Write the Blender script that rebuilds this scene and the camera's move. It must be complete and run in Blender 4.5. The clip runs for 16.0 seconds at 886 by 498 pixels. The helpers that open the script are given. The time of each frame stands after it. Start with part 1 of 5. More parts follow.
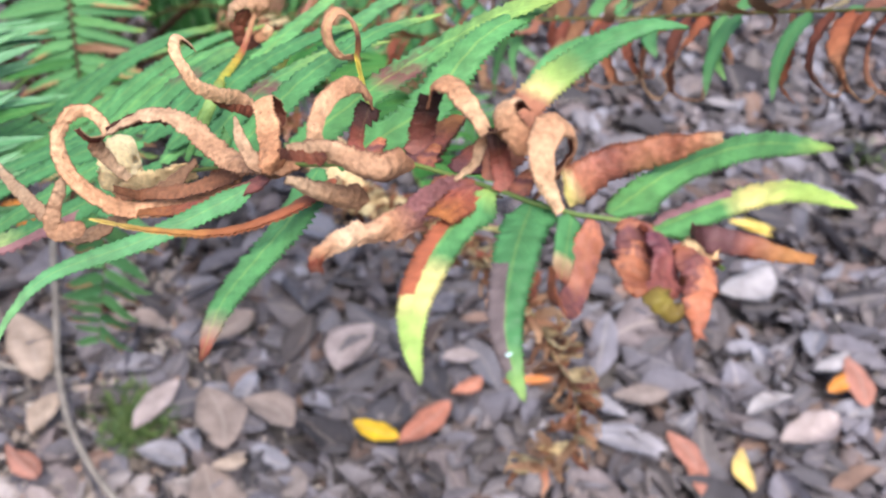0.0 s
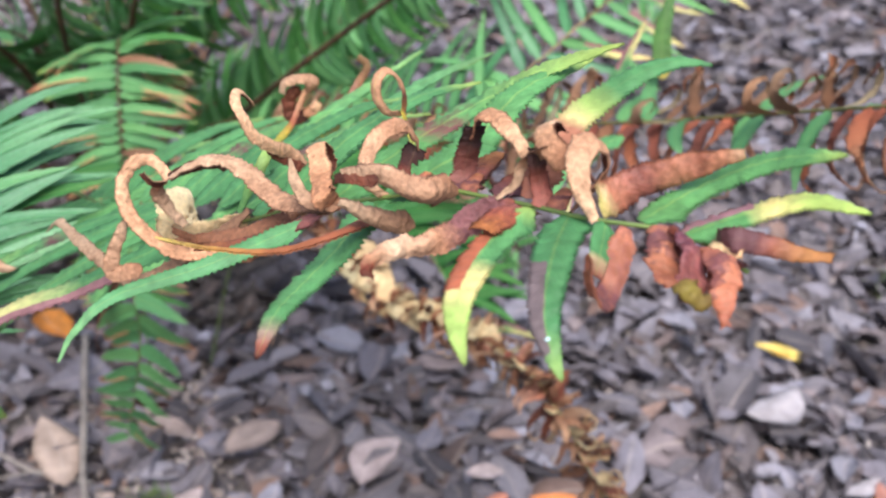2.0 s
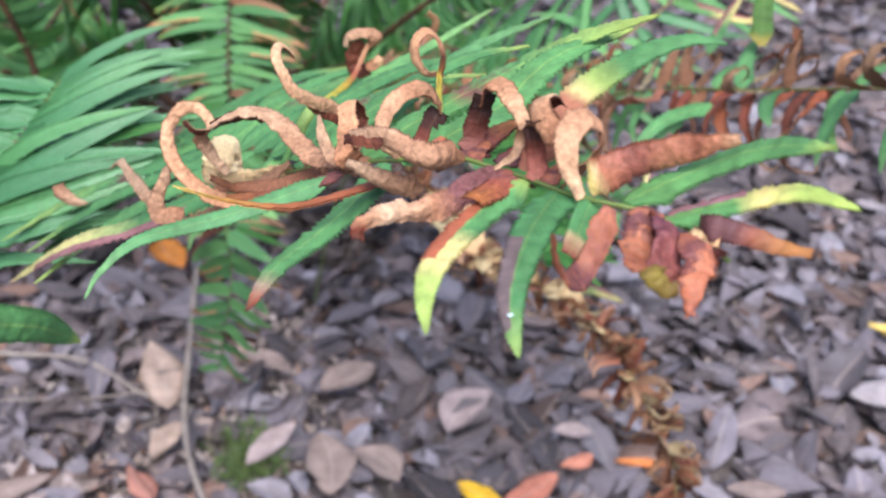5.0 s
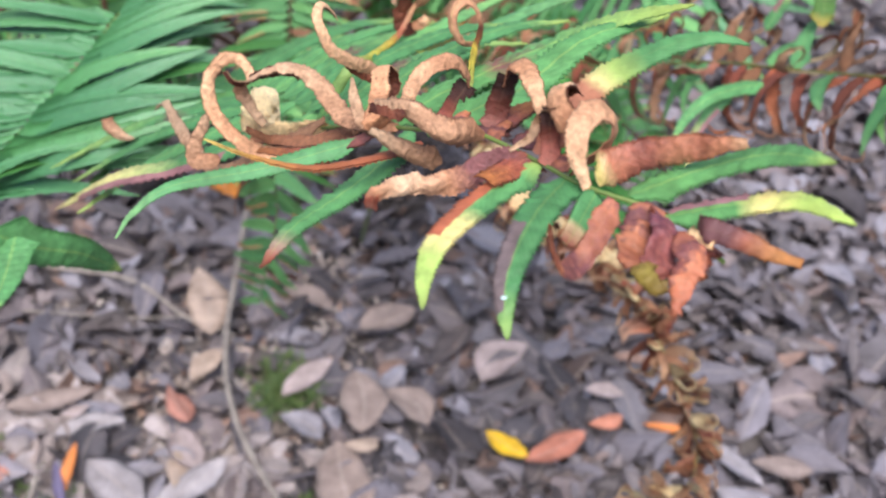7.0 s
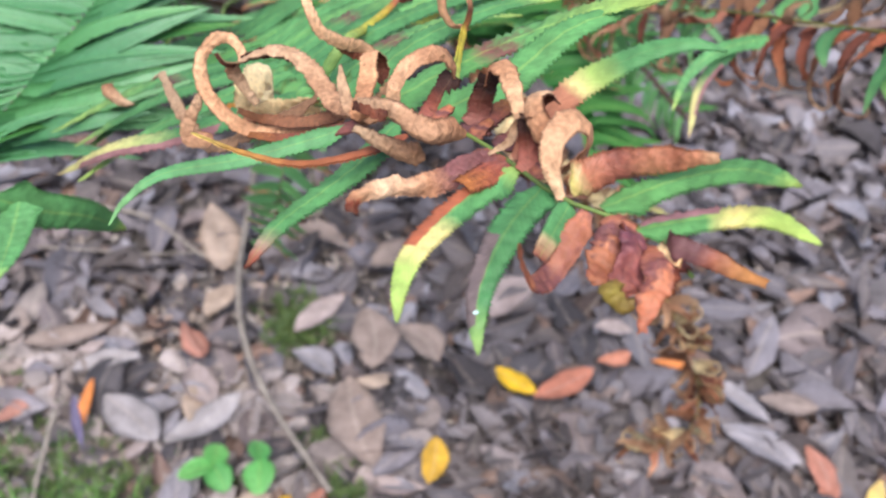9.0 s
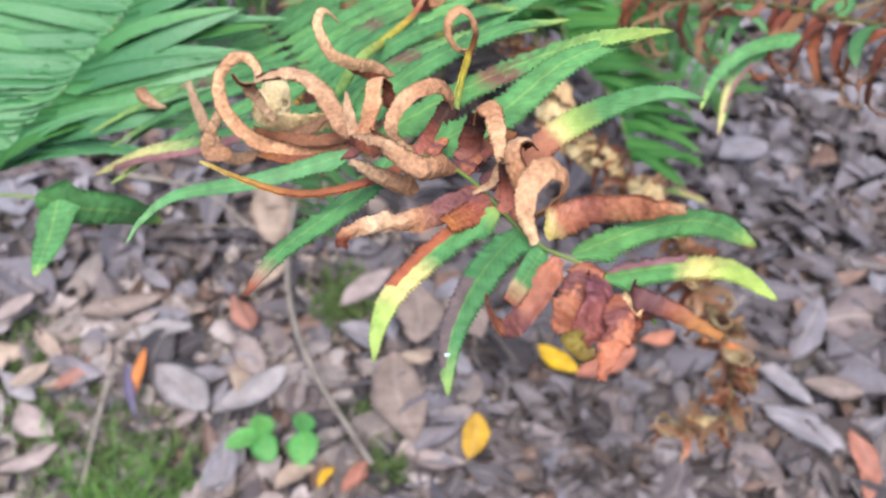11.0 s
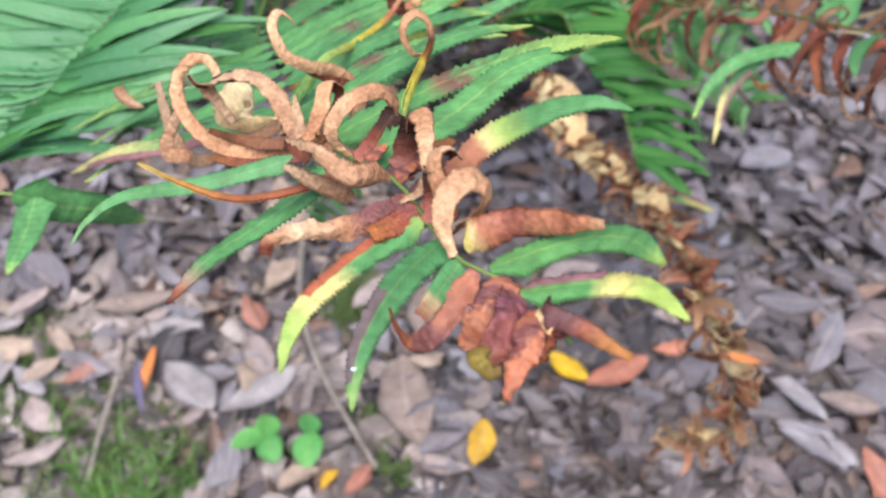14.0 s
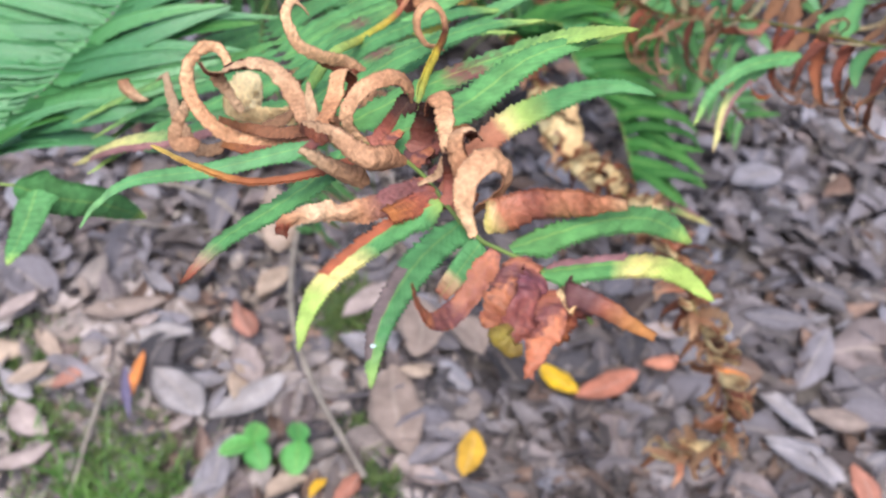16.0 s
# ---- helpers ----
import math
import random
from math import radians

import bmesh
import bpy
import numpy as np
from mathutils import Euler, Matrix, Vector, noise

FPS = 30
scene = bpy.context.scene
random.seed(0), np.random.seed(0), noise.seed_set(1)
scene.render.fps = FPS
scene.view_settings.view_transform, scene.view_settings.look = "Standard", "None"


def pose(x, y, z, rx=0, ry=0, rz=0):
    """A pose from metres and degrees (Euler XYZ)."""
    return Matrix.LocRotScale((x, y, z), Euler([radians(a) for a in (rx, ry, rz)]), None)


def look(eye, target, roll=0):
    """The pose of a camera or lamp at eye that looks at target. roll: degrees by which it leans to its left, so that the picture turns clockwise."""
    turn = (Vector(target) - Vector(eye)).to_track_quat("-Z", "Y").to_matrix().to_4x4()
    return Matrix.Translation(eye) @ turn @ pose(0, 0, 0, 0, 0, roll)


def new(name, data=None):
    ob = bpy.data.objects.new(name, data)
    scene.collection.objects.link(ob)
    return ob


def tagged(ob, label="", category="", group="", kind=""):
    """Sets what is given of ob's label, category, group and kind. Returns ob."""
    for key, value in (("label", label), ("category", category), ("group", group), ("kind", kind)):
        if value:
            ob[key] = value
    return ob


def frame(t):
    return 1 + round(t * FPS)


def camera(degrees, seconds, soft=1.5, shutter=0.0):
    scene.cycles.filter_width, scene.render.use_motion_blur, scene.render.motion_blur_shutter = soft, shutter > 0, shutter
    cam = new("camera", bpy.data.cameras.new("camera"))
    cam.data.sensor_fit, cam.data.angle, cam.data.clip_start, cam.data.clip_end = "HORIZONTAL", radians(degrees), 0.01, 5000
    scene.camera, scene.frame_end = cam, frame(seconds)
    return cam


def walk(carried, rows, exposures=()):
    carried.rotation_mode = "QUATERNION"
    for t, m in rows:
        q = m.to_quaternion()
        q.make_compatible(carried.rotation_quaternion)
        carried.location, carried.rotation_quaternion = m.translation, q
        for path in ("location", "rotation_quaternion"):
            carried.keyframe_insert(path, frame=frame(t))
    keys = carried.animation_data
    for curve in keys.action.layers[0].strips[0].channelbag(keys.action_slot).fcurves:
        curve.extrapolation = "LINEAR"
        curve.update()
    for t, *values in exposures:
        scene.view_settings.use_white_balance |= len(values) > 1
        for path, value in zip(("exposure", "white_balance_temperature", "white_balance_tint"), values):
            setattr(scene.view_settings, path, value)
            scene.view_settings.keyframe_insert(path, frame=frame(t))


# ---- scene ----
cam = camera(45.0, 16.0, 2.3)
PATH = [
    (0, (0.07971, 0.05967, 0.94217), (0.10462, 0.85387, 0.33502), 4.40),
    (0.5, (0.08447, 0.05251, 0.94399), (0.11466, 0.87574, 0.37707), 4.37),
    (1, (0.08017, 0.03745, 0.93748), (0.11389, 0.87920, 0.39867), 5.10),
    (1.5, (0.08237, 0.03047, 0.93255), (0.10694, 0.87546, 0.39834), 5.03),
    (2, (0.07722, 0.02980, 0.92843), (0.07067, 0.89406, 0.42543), 4.26),
    (2.5, (0.06952, 0.02602, 0.93181), (0.02553, 0.91236, 0.47087), 3.75),
    (3, (0.07864, 0.02339, 0.92827), (0.00406, 0.90371, 0.45979), 3.28),
    (3.5, (0.09429, 0.02770, 0.93492), (-0.00938, 0.89974, 0.45659), 2.91),
    (4, (0.09501, 0.02816, 0.93143), (-0.00729, 0.89211, 0.43835), 3.18),
    (4.5, (0.09960, 0.02800, 0.93183), (-0.00573, 0.87866, 0.41677), 4.01),
    (5, (0.10771, 0.03393, 0.93463), (-0.01009, 0.86086, 0.38480), 3.97),
    (5.2, (0.11154, 0.03648, 0.93596), (-0.00427, 0.85408, 0.37195), 4.60),
    (7.3, (0.11907, 0.03347, 0.95168), (-0.04486, 0.81873, 0.35460), 6.86),
    (7.5, (0.12030, 0.03937, 0.96176), (-0.04686, 0.82373, 0.36441), 6.81),
    (8, (0.12433, 0.04383, 0.96607), (-0.04373, 0.81458, 0.35149), 6.44),
    (8.5, (0.12283, 0.04374, 0.96345), (-0.03335, 0.79862, 0.32646), 6.80),
    (11, (0.13859, 0.05188, 0.98853), (-0.06275, 0.75212, 0.30360), 4.59),
    (11.5, (0.14650, 0.05644, 0.99190), (-0.06901, 0.75299, 0.30752), 4.64),
    (12, (0.14834, 0.05774, 0.99041), (-0.07562, 0.75048, 0.30488), 4.47),
    (12.5, (0.14494, 0.06021, 0.99180), (-0.08202, 0.75706, 0.31144), 4.79),
    (13, (0.15126, 0.06302, 0.99127), (-0.07071, 0.76046, 0.30987), 4.84),
    (13.5, (0.16293, 0.06712, 0.98954), (-0.05820, 0.76240, 0.30566), 4.20),
    (14, (0.16199, 0.06774, 0.98656), (-0.07031, 0.75794, 0.30124), 4.08),
    (14.5, (0.15889, 0.06780, 0.98392), (-0.07592, 0.75448, 0.29593), 4.17),
    (15, (0.15329, 0.06694, 0.98388), (-0.08210, 0.75406, 0.29653), 4.52),
    (15.5, (0.15196, 0.06672, 0.98362), (-0.07799, 0.76457, 0.30529), 5.59),
    (16, (0.15708, 0.06013, 0.97935), (-0.06758, 0.76531, 0.30686), 5.75),
]
walk(cam, [(t, look(eye, target, roll)) for t, eye, target, roll in PATH], [(0.0, 0.16, 6200, 10), (1.5, 0.13, 6250, 10), (3.0, 0.04, 5980, 15), (5.0, 0.06, 6090, 15), (8.5, 0.04, 6280, 10), (12.5, 0.05, 6300, 10), (16.0, 0.06, 6300, 10)])
cam.data.dof.use_dof, cam.data.dof.focus_distance, cam.data.dof.aperture_fstop = True, 0.30, 19.0

# ---- world, sun ----
def daylight():
    w = bpy.data.worlds.new("overcast_sky")
    scene.world = w
    w.use_nodes = True
    nt = w.node_tree
    sky = nt.nodes.new("ShaderNodeTexSky")
    sky.sky_type, sky.sun_disc = "NISHITA", False
    sky.sun_elevation, sky.sun_rotation = radians(58), radians(200)
    sky.air_density, sky.dust_density = 1.0, 2.0
    nt.links.new(sky.outputs[0], nt.nodes["Background"].inputs[0])
    nt.nodes["Background"].inputs[1].default_value = 0.2
    lamp = bpy.data.lights.new("sun", "SUN")
    lamp.energy, lamp.angle, lamp.color = 5.35, radians(42), (1.0, 0.985, 0.95)
    ob = new("sun", lamp)
    ob.matrix_world = look((0.6, -1.5, 4.0), (0, 0.8, 0))


daylight()

# ---- materials ----
def lin(r, g, b):
    return tuple((c / 255 / 12.92) if c <= 10 else ((c / 255 + 0.055) / 1.055) ** 2.4 for c in (r, g, b)) + (1.0,)


GREEN, LIME = lin(95, 152, 92), lin(172, 198, 106)
YELLOW, STRAW, TAN = lin(226, 212, 140), lin(212, 178, 134), lin(184, 134, 100)
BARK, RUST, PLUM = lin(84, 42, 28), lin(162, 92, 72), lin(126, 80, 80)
ORANGE = lin(208, 138, 80)
FRESH, PALE = lin(110, 171, 106), lin(144, 192, 124)


class Nodes:
    """A few shorthands for building one node tree."""

    def __init__(self, name):
        self.mat = bpy.data.materials.new(name)
        self.mat.use_nodes = True
        self.nt = self.mat.node_tree
        self.bsdf = self.nt.nodes["Principled BSDF"]
        self.out = self.nt.nodes["Material Output"]

    def add(self, kind, **props):
        n = self.nt.nodes.new(kind)
        for k, v in props.items():
            setattr(n, k, v)
        return n

    def link(self, a, b):
        self.nt.links.new(a, b)

    def noise(self, scale, detail=4.0, coords="Object"):
        tc = self.add("ShaderNodeTexCoord")
        n = self.add("ShaderNodeTexNoise")
        n.inputs["Scale"].default_value, n.inputs["Detail"].default_value = scale, detail
        self.link(tc.outputs[coords], n.inputs["Vector"])
        return n.outputs["Fac"]

    def math(self, op, a, b):
        n = self.add("ShaderNodeMath", operation=op)
        for i, v in enumerate((a, b)):
            if isinstance(v, (int, float)):
                n.inputs[i].default_value = v
            else:
                self.link(v, n.inputs[i])
        return n.outputs[0]

    def ramp(self, fac, stops):
        n = self.add("ShaderNodeValToRGB")
        el = n.color_ramp.elements
        while len(el) < len(stops):
            el.new(0.5)
        for e, (p, c) in zip(el, stops):
            e.position, e.color = p, c
        self.link(fac, n.inputs[0])
        return n.outputs[0]

    def mix(self, fac, a, b, mode="MIX"):
        n = self.add("ShaderNodeMix", data_type="RGBA", blend_type=mode)
        for sock, v in ((n.inputs[0], fac), (n.inputs[6], a), (n.inputs[7], b)):
            if isinstance(v, (int, float, tuple)):
                sock.default_value = v
            else:
                self.link(v, sock)
        return n.outputs[2]

    def bump(self, height, strength, distance):
        n = self.add("ShaderNodeBump")
        n.inputs["Strength"].default_value, n.inputs["Distance"].default_value = strength, distance
        self.link(height, n.inputs["Height"])
        self.link(n.outputs[0], self.bsdf.inputs["Normal"])

    def thin(self, color, amount):
        """Lets part of the light through, as a leaf does."""
        t = self.add("ShaderNodeBsdfTranslucent")
        self.link(color, t.inputs[0])
        m = self.add("ShaderNodeMixShader")
        m.inputs[0].default_value = amount
        self.link(self.bsdf.outputs[0], m.inputs[1])
        self.link(t.outputs[0], m.inputs[2])
        self.link(m.outputs[0], self.out.inputs[0])


def leaf_material(name, stops, edge=None, rough=0.5, through_light=0.25, spread=0.16, vein=0.2, spots=None, size=0.06, relief=0.5, mottle=0.6, rib_line=0.25, margin=None, blotch=None):
    """Colours run along the leaf from base to tip; edge: (from, to, width, colour, side) a discoloured margin. Everything is broken up by noise."""
    m = Nodes(name)
    uv = m.add("ShaderNodeUVMap").outputs[0]
    sep = m.add("ShaderNodeSeparateXYZ")
    m.link(uv, sep.inputs[0])
    u, v = sep.outputs[0], sep.outputs[1]
    big, fine = m.noise(2.2 / size, 3.0), m.noise(20 / size, 5.0)
    fac = m.math("ADD", u, m.math("MULTIPLY", m.math("SUBTRACT", big, 0.5), spread * 2))
    fac = m.math("ADD", fac, m.math("MULTIPLY", m.math("SUBTRACT", fine, 0.5), spread * 0.7))
    col = m.ramp(fac, stops)
    if edge:
        lo, hi, wide, colour, side = edge
        vv = m.math("SUBTRACT", 1.0, v) if side > 0 else v
        near = m.math("LESS_THAN", m.math("ADD", vv, m.math("MULTIPLY", m.math("SUBTRACT", big, 0.5), 0.5)), wide)
        inside = m.math("MULTIPLY", m.math("GREATER_THAN", fac, lo), m.math("LESS_THAN", fac, hi))
        col = m.mix(m.math("MULTIPLY", near, inside), col, colour)
    off = m.math("ABSOLUTE", m.math("SUBTRACT", v, 0.5), 0)
    rib = m.math("LESS_THAN", off, 0.035)
    wave = m.math("SINE", m.math("ADD", m.math("MULTIPLY", u, 150.0), m.math("MULTIPLY", off, -40.0)), 0)
    wave = m.math("MULTIPLY", m.math("ADD", wave, 1.0), 0.5)
    col = m.mix(m.math("MULTIPLY", rib, rib_line if stops[0][1][1] > stops[0][1][0] else 0.04), col, LIME if stops[0][1][1] > stops[0][1][0] else STRAW)
    col = m.mix(m.math("MULTIPLY", wave, vein * 0.35), col, m.mix(1.0, col, (0.5, 0.55, 0.5, 1), "MULTIPLY"))
    mott = m.ramp(fine, [(0.3, (0.62, 0.62, 0.62, 1)), (0.7, (1.25, 1.22, 1.2, 1))])
    col = m.mix(mottle, col, m.mix(1.0, col, mott, "MULTIPLY"))
    patch = m.ramp(m.noise(5.5 / size, 2.0), [(0.35, (0.72, 0.66, 0.62, 1)), (0.65, (1.16, 1.16, 1.16, 1))])
    col = m.mix(mottle * 0.8, col, m.mix(1.0, col, patch, "MULTIPLY"))
    if blotch:
        bl = m.ramp(m.noise(5.0 / size, 2.0), [(0.60, (0, 0, 0, 1)), (0.66, (1, 1, 1, 1))])
        col = m.mix(m.math("MULTIPLY", bl, 0.8), col, blotch)
    if margin:
        rim = m.math("GREATER_THAN", m.math("ADD", off, m.math("MULTIPLY", m.math("SUBTRACT", fine, 0.5), 0.22)), 0.462)
        col = m.mix(m.math("MULTIPLY", rim, 0.45), col, margin)
    if spots:
        sp = m.ramp(m.noise(42 / size, 1.0), [(0.70, (0, 0, 0, 1)), (0.76, (1, 1, 1, 1))])
        col = m.mix(m.math("MULTIPLY", sp, 0.6), col, spots)
    info = m.add("ShaderNodeObjectInfo")
    tone = m.ramp(info.outputs["Random"], [(0.0, (0.72, 0.78, 0.8, 1)), (0.5, (1.0, 1.0, 1.0, 1)), (1.0, (1.22, 1.14, 1.04, 1))])
    col = m.mix(1.0, col, tone, "MULTIPLY")
    m.link(col, m.bsdf.inputs["Base Color"])
    m.link(m.math("ADD", rough - 0.12, m.math("MULTIPLY", big, 0.24)), m.bsdf.inputs["Roughness"])
    m.bump(m.math("ADD", m.math("MULTIPLY", wave, vein), fine), relief, 0.0006 if relief < 0.7 else 0.001)
    m.bsdf.inputs["Specular IOR Level"].default_value = 1.0 if rough < 0.35 else 0.75 if rough < 0.5 else 0.4
    m.thin(col, through_light)
    return m.mat


def dry(name, a, b, c, rough=0.75):
    return leaf_material(name, [(0.05, a), (0.45, b), (0.9, c)], rough=rough, through_light=0.1, spread=0.4, vein=0.06, spots=BARK, relief=0.9, mottle=0.8, margin=BARK, size=0.032)


M_GREEN = leaf_material("green_pinna", [(0.0, GREEN), (0.8, GREEN), (1.0, LIME)], rough=0.52)
M_DEEP = leaf_material("deep_green_pinna", [(0.0, lin(62, 122, 58)), (0.85, lin(76, 138, 64)), (1.0, lin(112, 164, 86))], rough=0.6)
M_FRESH = leaf_material("fresh_green_pinna", [(0.0, FRESH), (0.7, FRESH), (1.0, PALE)], rough=0.52)
M_TIPPED = leaf_material("brown_tipped_pinna", [(0.0, GREEN), (0.76, GREEN), (0.86, lin(168, 140, 120)), (0.93, RUST), (1.0, BARK)], spread=0.05)
M_SCORCHED = leaf_material("scorched_pinna", [(0.0, LIME), (0.12, GREEN), (0.4, GREEN), (0.52, YELLOW), (0.68, YELLOW), (0.78, LIME), (1.0, LIME)],
                           edge=(0.06, 0.66, 0.5, lin(188, 108, 76), -1), spread=0.06)
M_WHITESPOT = leaf_material("green_pinna_grey_margin", [(0.0, GREEN), (0.75, GREEN), (1.0, LIME)], edge=(0.42, 0.86, 0.42, lin(134, 112, 110), -1), spread=0.06)
M_YELLOWING = leaf_material("yellowing_pinna", [(0.0, GREEN), (0.34, GREEN), (0.5, YELLOW), (0.74, LIME), (1.0, LIME)], edge=(0.02, 0.42, 0.34, lin(152, 112, 120), -1), spread=0.07)
M_YELLOWBASE = leaf_material("yellow_based_pinna", [(0.0, lin(176, 112, 88)), (0.34, lin(194, 130, 100)), (0.39, YELLOW), (0.47, LIME), (0.58, GREEN), (1.0, GREEN)], spread=0.05)
M_YELLOWTIP = leaf_material("yellow_margined_pinna", [(0.0, GREEN), (0.4, GREEN), (0.6, YELLOW), (0.9, YELLOW), (1.0, STRAW)], edge=(0.25, 0.8, 0.4, lin(164, 114, 114), 1), spread=0.08)
M_STALKY = leaf_material("yellow_green_stalk_pinna", [(0.0, GREEN), (0.3, LIME), (0.62, lin(196, 190, 76)), (0.76, lin(190, 160, 70)), (0.84, RUST), (0.92, TAN), (1.0, TAN)], spread=0.07)
M_TAN = dry("tan_dry_pinna", lin(160, 112, 82), lin(188, 142, 109), lin(208, 168, 134))
M_BROWN = dry("mid_brown_dry_pinna", lin(128, 80, 56), lin(150, 98, 70), lin(140, 90, 62))
M_COIL = leaf_material("pale_straw_coil", [(0.05, lin(222, 196, 150)), (0.45, lin(238, 222, 180)), (0.9, lin(244, 232, 196))], rough=0.75, through_light=0.3, spread=0.4, vein=0.04, relief=0.8, mottle=0.6, size=0.032)
# Brown underside, with the shade inside the curls put into its colour too.
M_DRYIN_SHADE = dry("dark_dry_underside", BARK, lin(116, 62, 42), BARK)
M_RUST = dry("rust_brown_pinna", lin(166, 88, 66), RUST, lin(170, 100, 60))
M_PLUM = dry("plum_brown_pinna", PLUM, lin(146, 80, 64), lin(150, 92, 50))
M_PLUMTAN = leaf_material("plum_to_tan_pinna", [(0.0, RUST), (0.1, PLUM), (0.34, PLUM), (0.46, lin(178, 126, 94)), (0.75, lin(220, 182, 148)), (0.9, TAN), (0.94, lin(120, 56, 36)), (1.0, BARK)], rough=0.75, through_light=0.1, spread=0.08, vein=0.04, relief=0.9, mottle=0.9, spots=BARK, size=0.03)
M_HALF = leaf_material("half_green_pinna", [(0.0, GREEN), (0.62, GREEN), (0.74, STRAW), (1.0, RUST)], spread=0.05)
M_AMBER = leaf_material("amber_pinna", [(0.0, STRAW), (0.12, PLUM), (0.5, PLUM), (0.62, RUST), (0.85, ORANGE), (1.0, ORANGE)], rough=0.55, spread=0.1)
M_EDGED = leaf_material("green_pinna_dry_margin", [(0.0, GREEN), (0.7, FRESH), (0.85, TAN), (1.0, RUST)], edge=(0.3, 1.0, 0.25, lin(206, 160, 112), 1), spread=0.12)
M_RUSSET = dry("light_russet_pinna", lin(188, 122, 98), lin(198, 136, 110), lin(210, 162, 134))
M_COPPERY = dry("copper_dry_pinna", lin(196, 108, 76), lin(206, 128, 92), lin(214, 152, 112))
M_OCHRE = leaf_material("ochre_dry_pinna", [(0.1, lin(210, 184, 136)), (0.4, lin(224, 204, 160)), (0.55, lin(196, 162, 116)), (0.7, lin(216, 192, 146)), (1.0, lin(168, 124, 84))], rough=0.6, through_light=0.2, spread=0.4, vein=0.1, relief=0.7, mottle=0.6, size=0.06)
M_STRAW = dry("pale_cream_dry_pinna", lin(222, 202, 158), lin(212, 184, 140), lin(202, 168, 126))
M_CRUMP = leaf_material("crumpled_rose_brown_pinna", [(0.0, lin(152, 90, 80)), (0.22, lin(192, 118, 88)), (0.42, lin(120, 72, 74)), (0.52, lin(140, 84, 76)), (0.62, lin(194, 120, 86)), (0.8, lin(168, 96, 72)), (1.0, lin(184, 116, 76))], rough=0.6, through_light=0.15, spread=0.45, vein=0.05, spots=BARK, relief=0.45, mottle=0.75, size=0.03)
M_ROLL = leaf_material("rolled_rust_pinna", [(0.0, lin(206, 190, 110)), (0.07, lin(206, 172, 122)), (0.13, lin(176, 112, 84)), (0.36, lin(150, 88, 74)), (0.55, lin(188, 124, 96)), (0.72, lin(152, 92, 70)), (0.9, lin(178, 118, 88)), (1.0, lin(200, 156, 120))], rough=0.55, through_light=0.1, spread=0.12, vein=0.15, spots=BARK, relief=0.5, mottle=0.8, size=0.03, rib_line=0.0)
M_PLUMC = leaf_material("crumpled_plum_pinna", [(0.0, lin(150, 92, 84)), (0.3, lin(104, 62, 76)), (0.6, lin(130, 76, 78)), (1.0, lin(156, 92, 70))], rough=0.55, through_light=0.15, spread=0.45, vein=0.05, spots=BARK, relief=0.5, mottle=0.8, size=0.03)
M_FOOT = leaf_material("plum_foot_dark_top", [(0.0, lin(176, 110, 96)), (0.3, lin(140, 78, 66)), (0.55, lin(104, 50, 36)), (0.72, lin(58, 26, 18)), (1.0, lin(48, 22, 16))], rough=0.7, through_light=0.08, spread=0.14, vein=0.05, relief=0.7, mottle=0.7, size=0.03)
M_RING = leaf_material("yellow_stalk_tan_ring", [(0.0, LIME), (0.2, lin(206, 190, 70)), (0.40, lin(214, 186, 66)), (0.46, lin(140, 90, 44)), (0.54, BARK), (0.60, TAN), (1.0, lin(196, 150, 116))], rough=0.7, through_light=0.12, spread=0.05, vein=0.05, relief=0.7, size=0.03)
M_OLIVECUP = leaf_material("olive_yellow_pinna", [(0.0, lin(150, 110, 60)), (0.5, lin(176, 150, 66)), (1.0, lin(150, 116, 58))], spread=0.3, size=0.02)
M_BROAD = leaf_material("glossy_broad_pinna", [(0.0, lin(76, 140, 84)), (0.5, lin(86, 146, 92)), (1.0, lin(106, 160, 104))], rough=0.38, vein=0.12, rib_line=0.06, spread=0.3, mottle=0.45, size=0.09)
M_BROADFLECK = leaf_material("broad_pinna_pink_flecks", [(0.0, lin(80, 142, 86)), (0.8, lin(94, 150, 96)), (1.0, LIME)], rough=0.38, vein=0.12, rib_line=0.06, spread=0.35, mottle=0.45, size=0.09, blotch=lin(172, 122, 118))
# Darkened olive: the backlit leaflet's shade is put into its colour.
M_OLIVESHADE = leaf_material("dark_olive_pinna", [(0.0, lin(150, 140, 60)), (0.12, lin(70, 108, 46)), (1.0, lin(58, 98, 40))], rough=0.65, through_light=0.1)
M_TIPYEL = leaf_material("rust_pinna_yellow_tip", [(0.0, RUST), (0.55, lin(164, 100, 62)), (0.78, lin(196, 146, 74)), (1.0, lin(216, 192, 104))], rough=0.55, spread=0.1)
# Lit copy of the broad leaflet: sky sheen put into a paler colour.
M_BROADSHEEN = leaf_material("pale_broad_pinna", [(0.0, lin(128, 178, 130)), (0.6, lin(140, 188, 140)), (1.0, lin(160, 200, 150))], rough=0.36, vein=0.12, rib_line=0.06, spread=0.3, mottle=0.4, size=0.09, spots=lin(214, 190, 184))
M_FLECKED = leaf_material("flecked_pinna", [(0.0, GREEN), (0.35, GREEN), (0.42, PLUM), (0.48, GREEN), (1.0, LIME)], spread=0.16)


def stem_material(name, a, b):
    m = Nodes(name)
    f = m.noise(60.0, 4.0)
    col = m.ramp(f, [(0.35, a), (0.65, b)])
    m.link(col, m.bsdf.inputs["Base Color"])
    m.bsdf.inputs["Roughness"].default_value = 0.6
    m.bump(m.noise(900.0, 3.0), 0.4, 0.0006)
    return m.mat


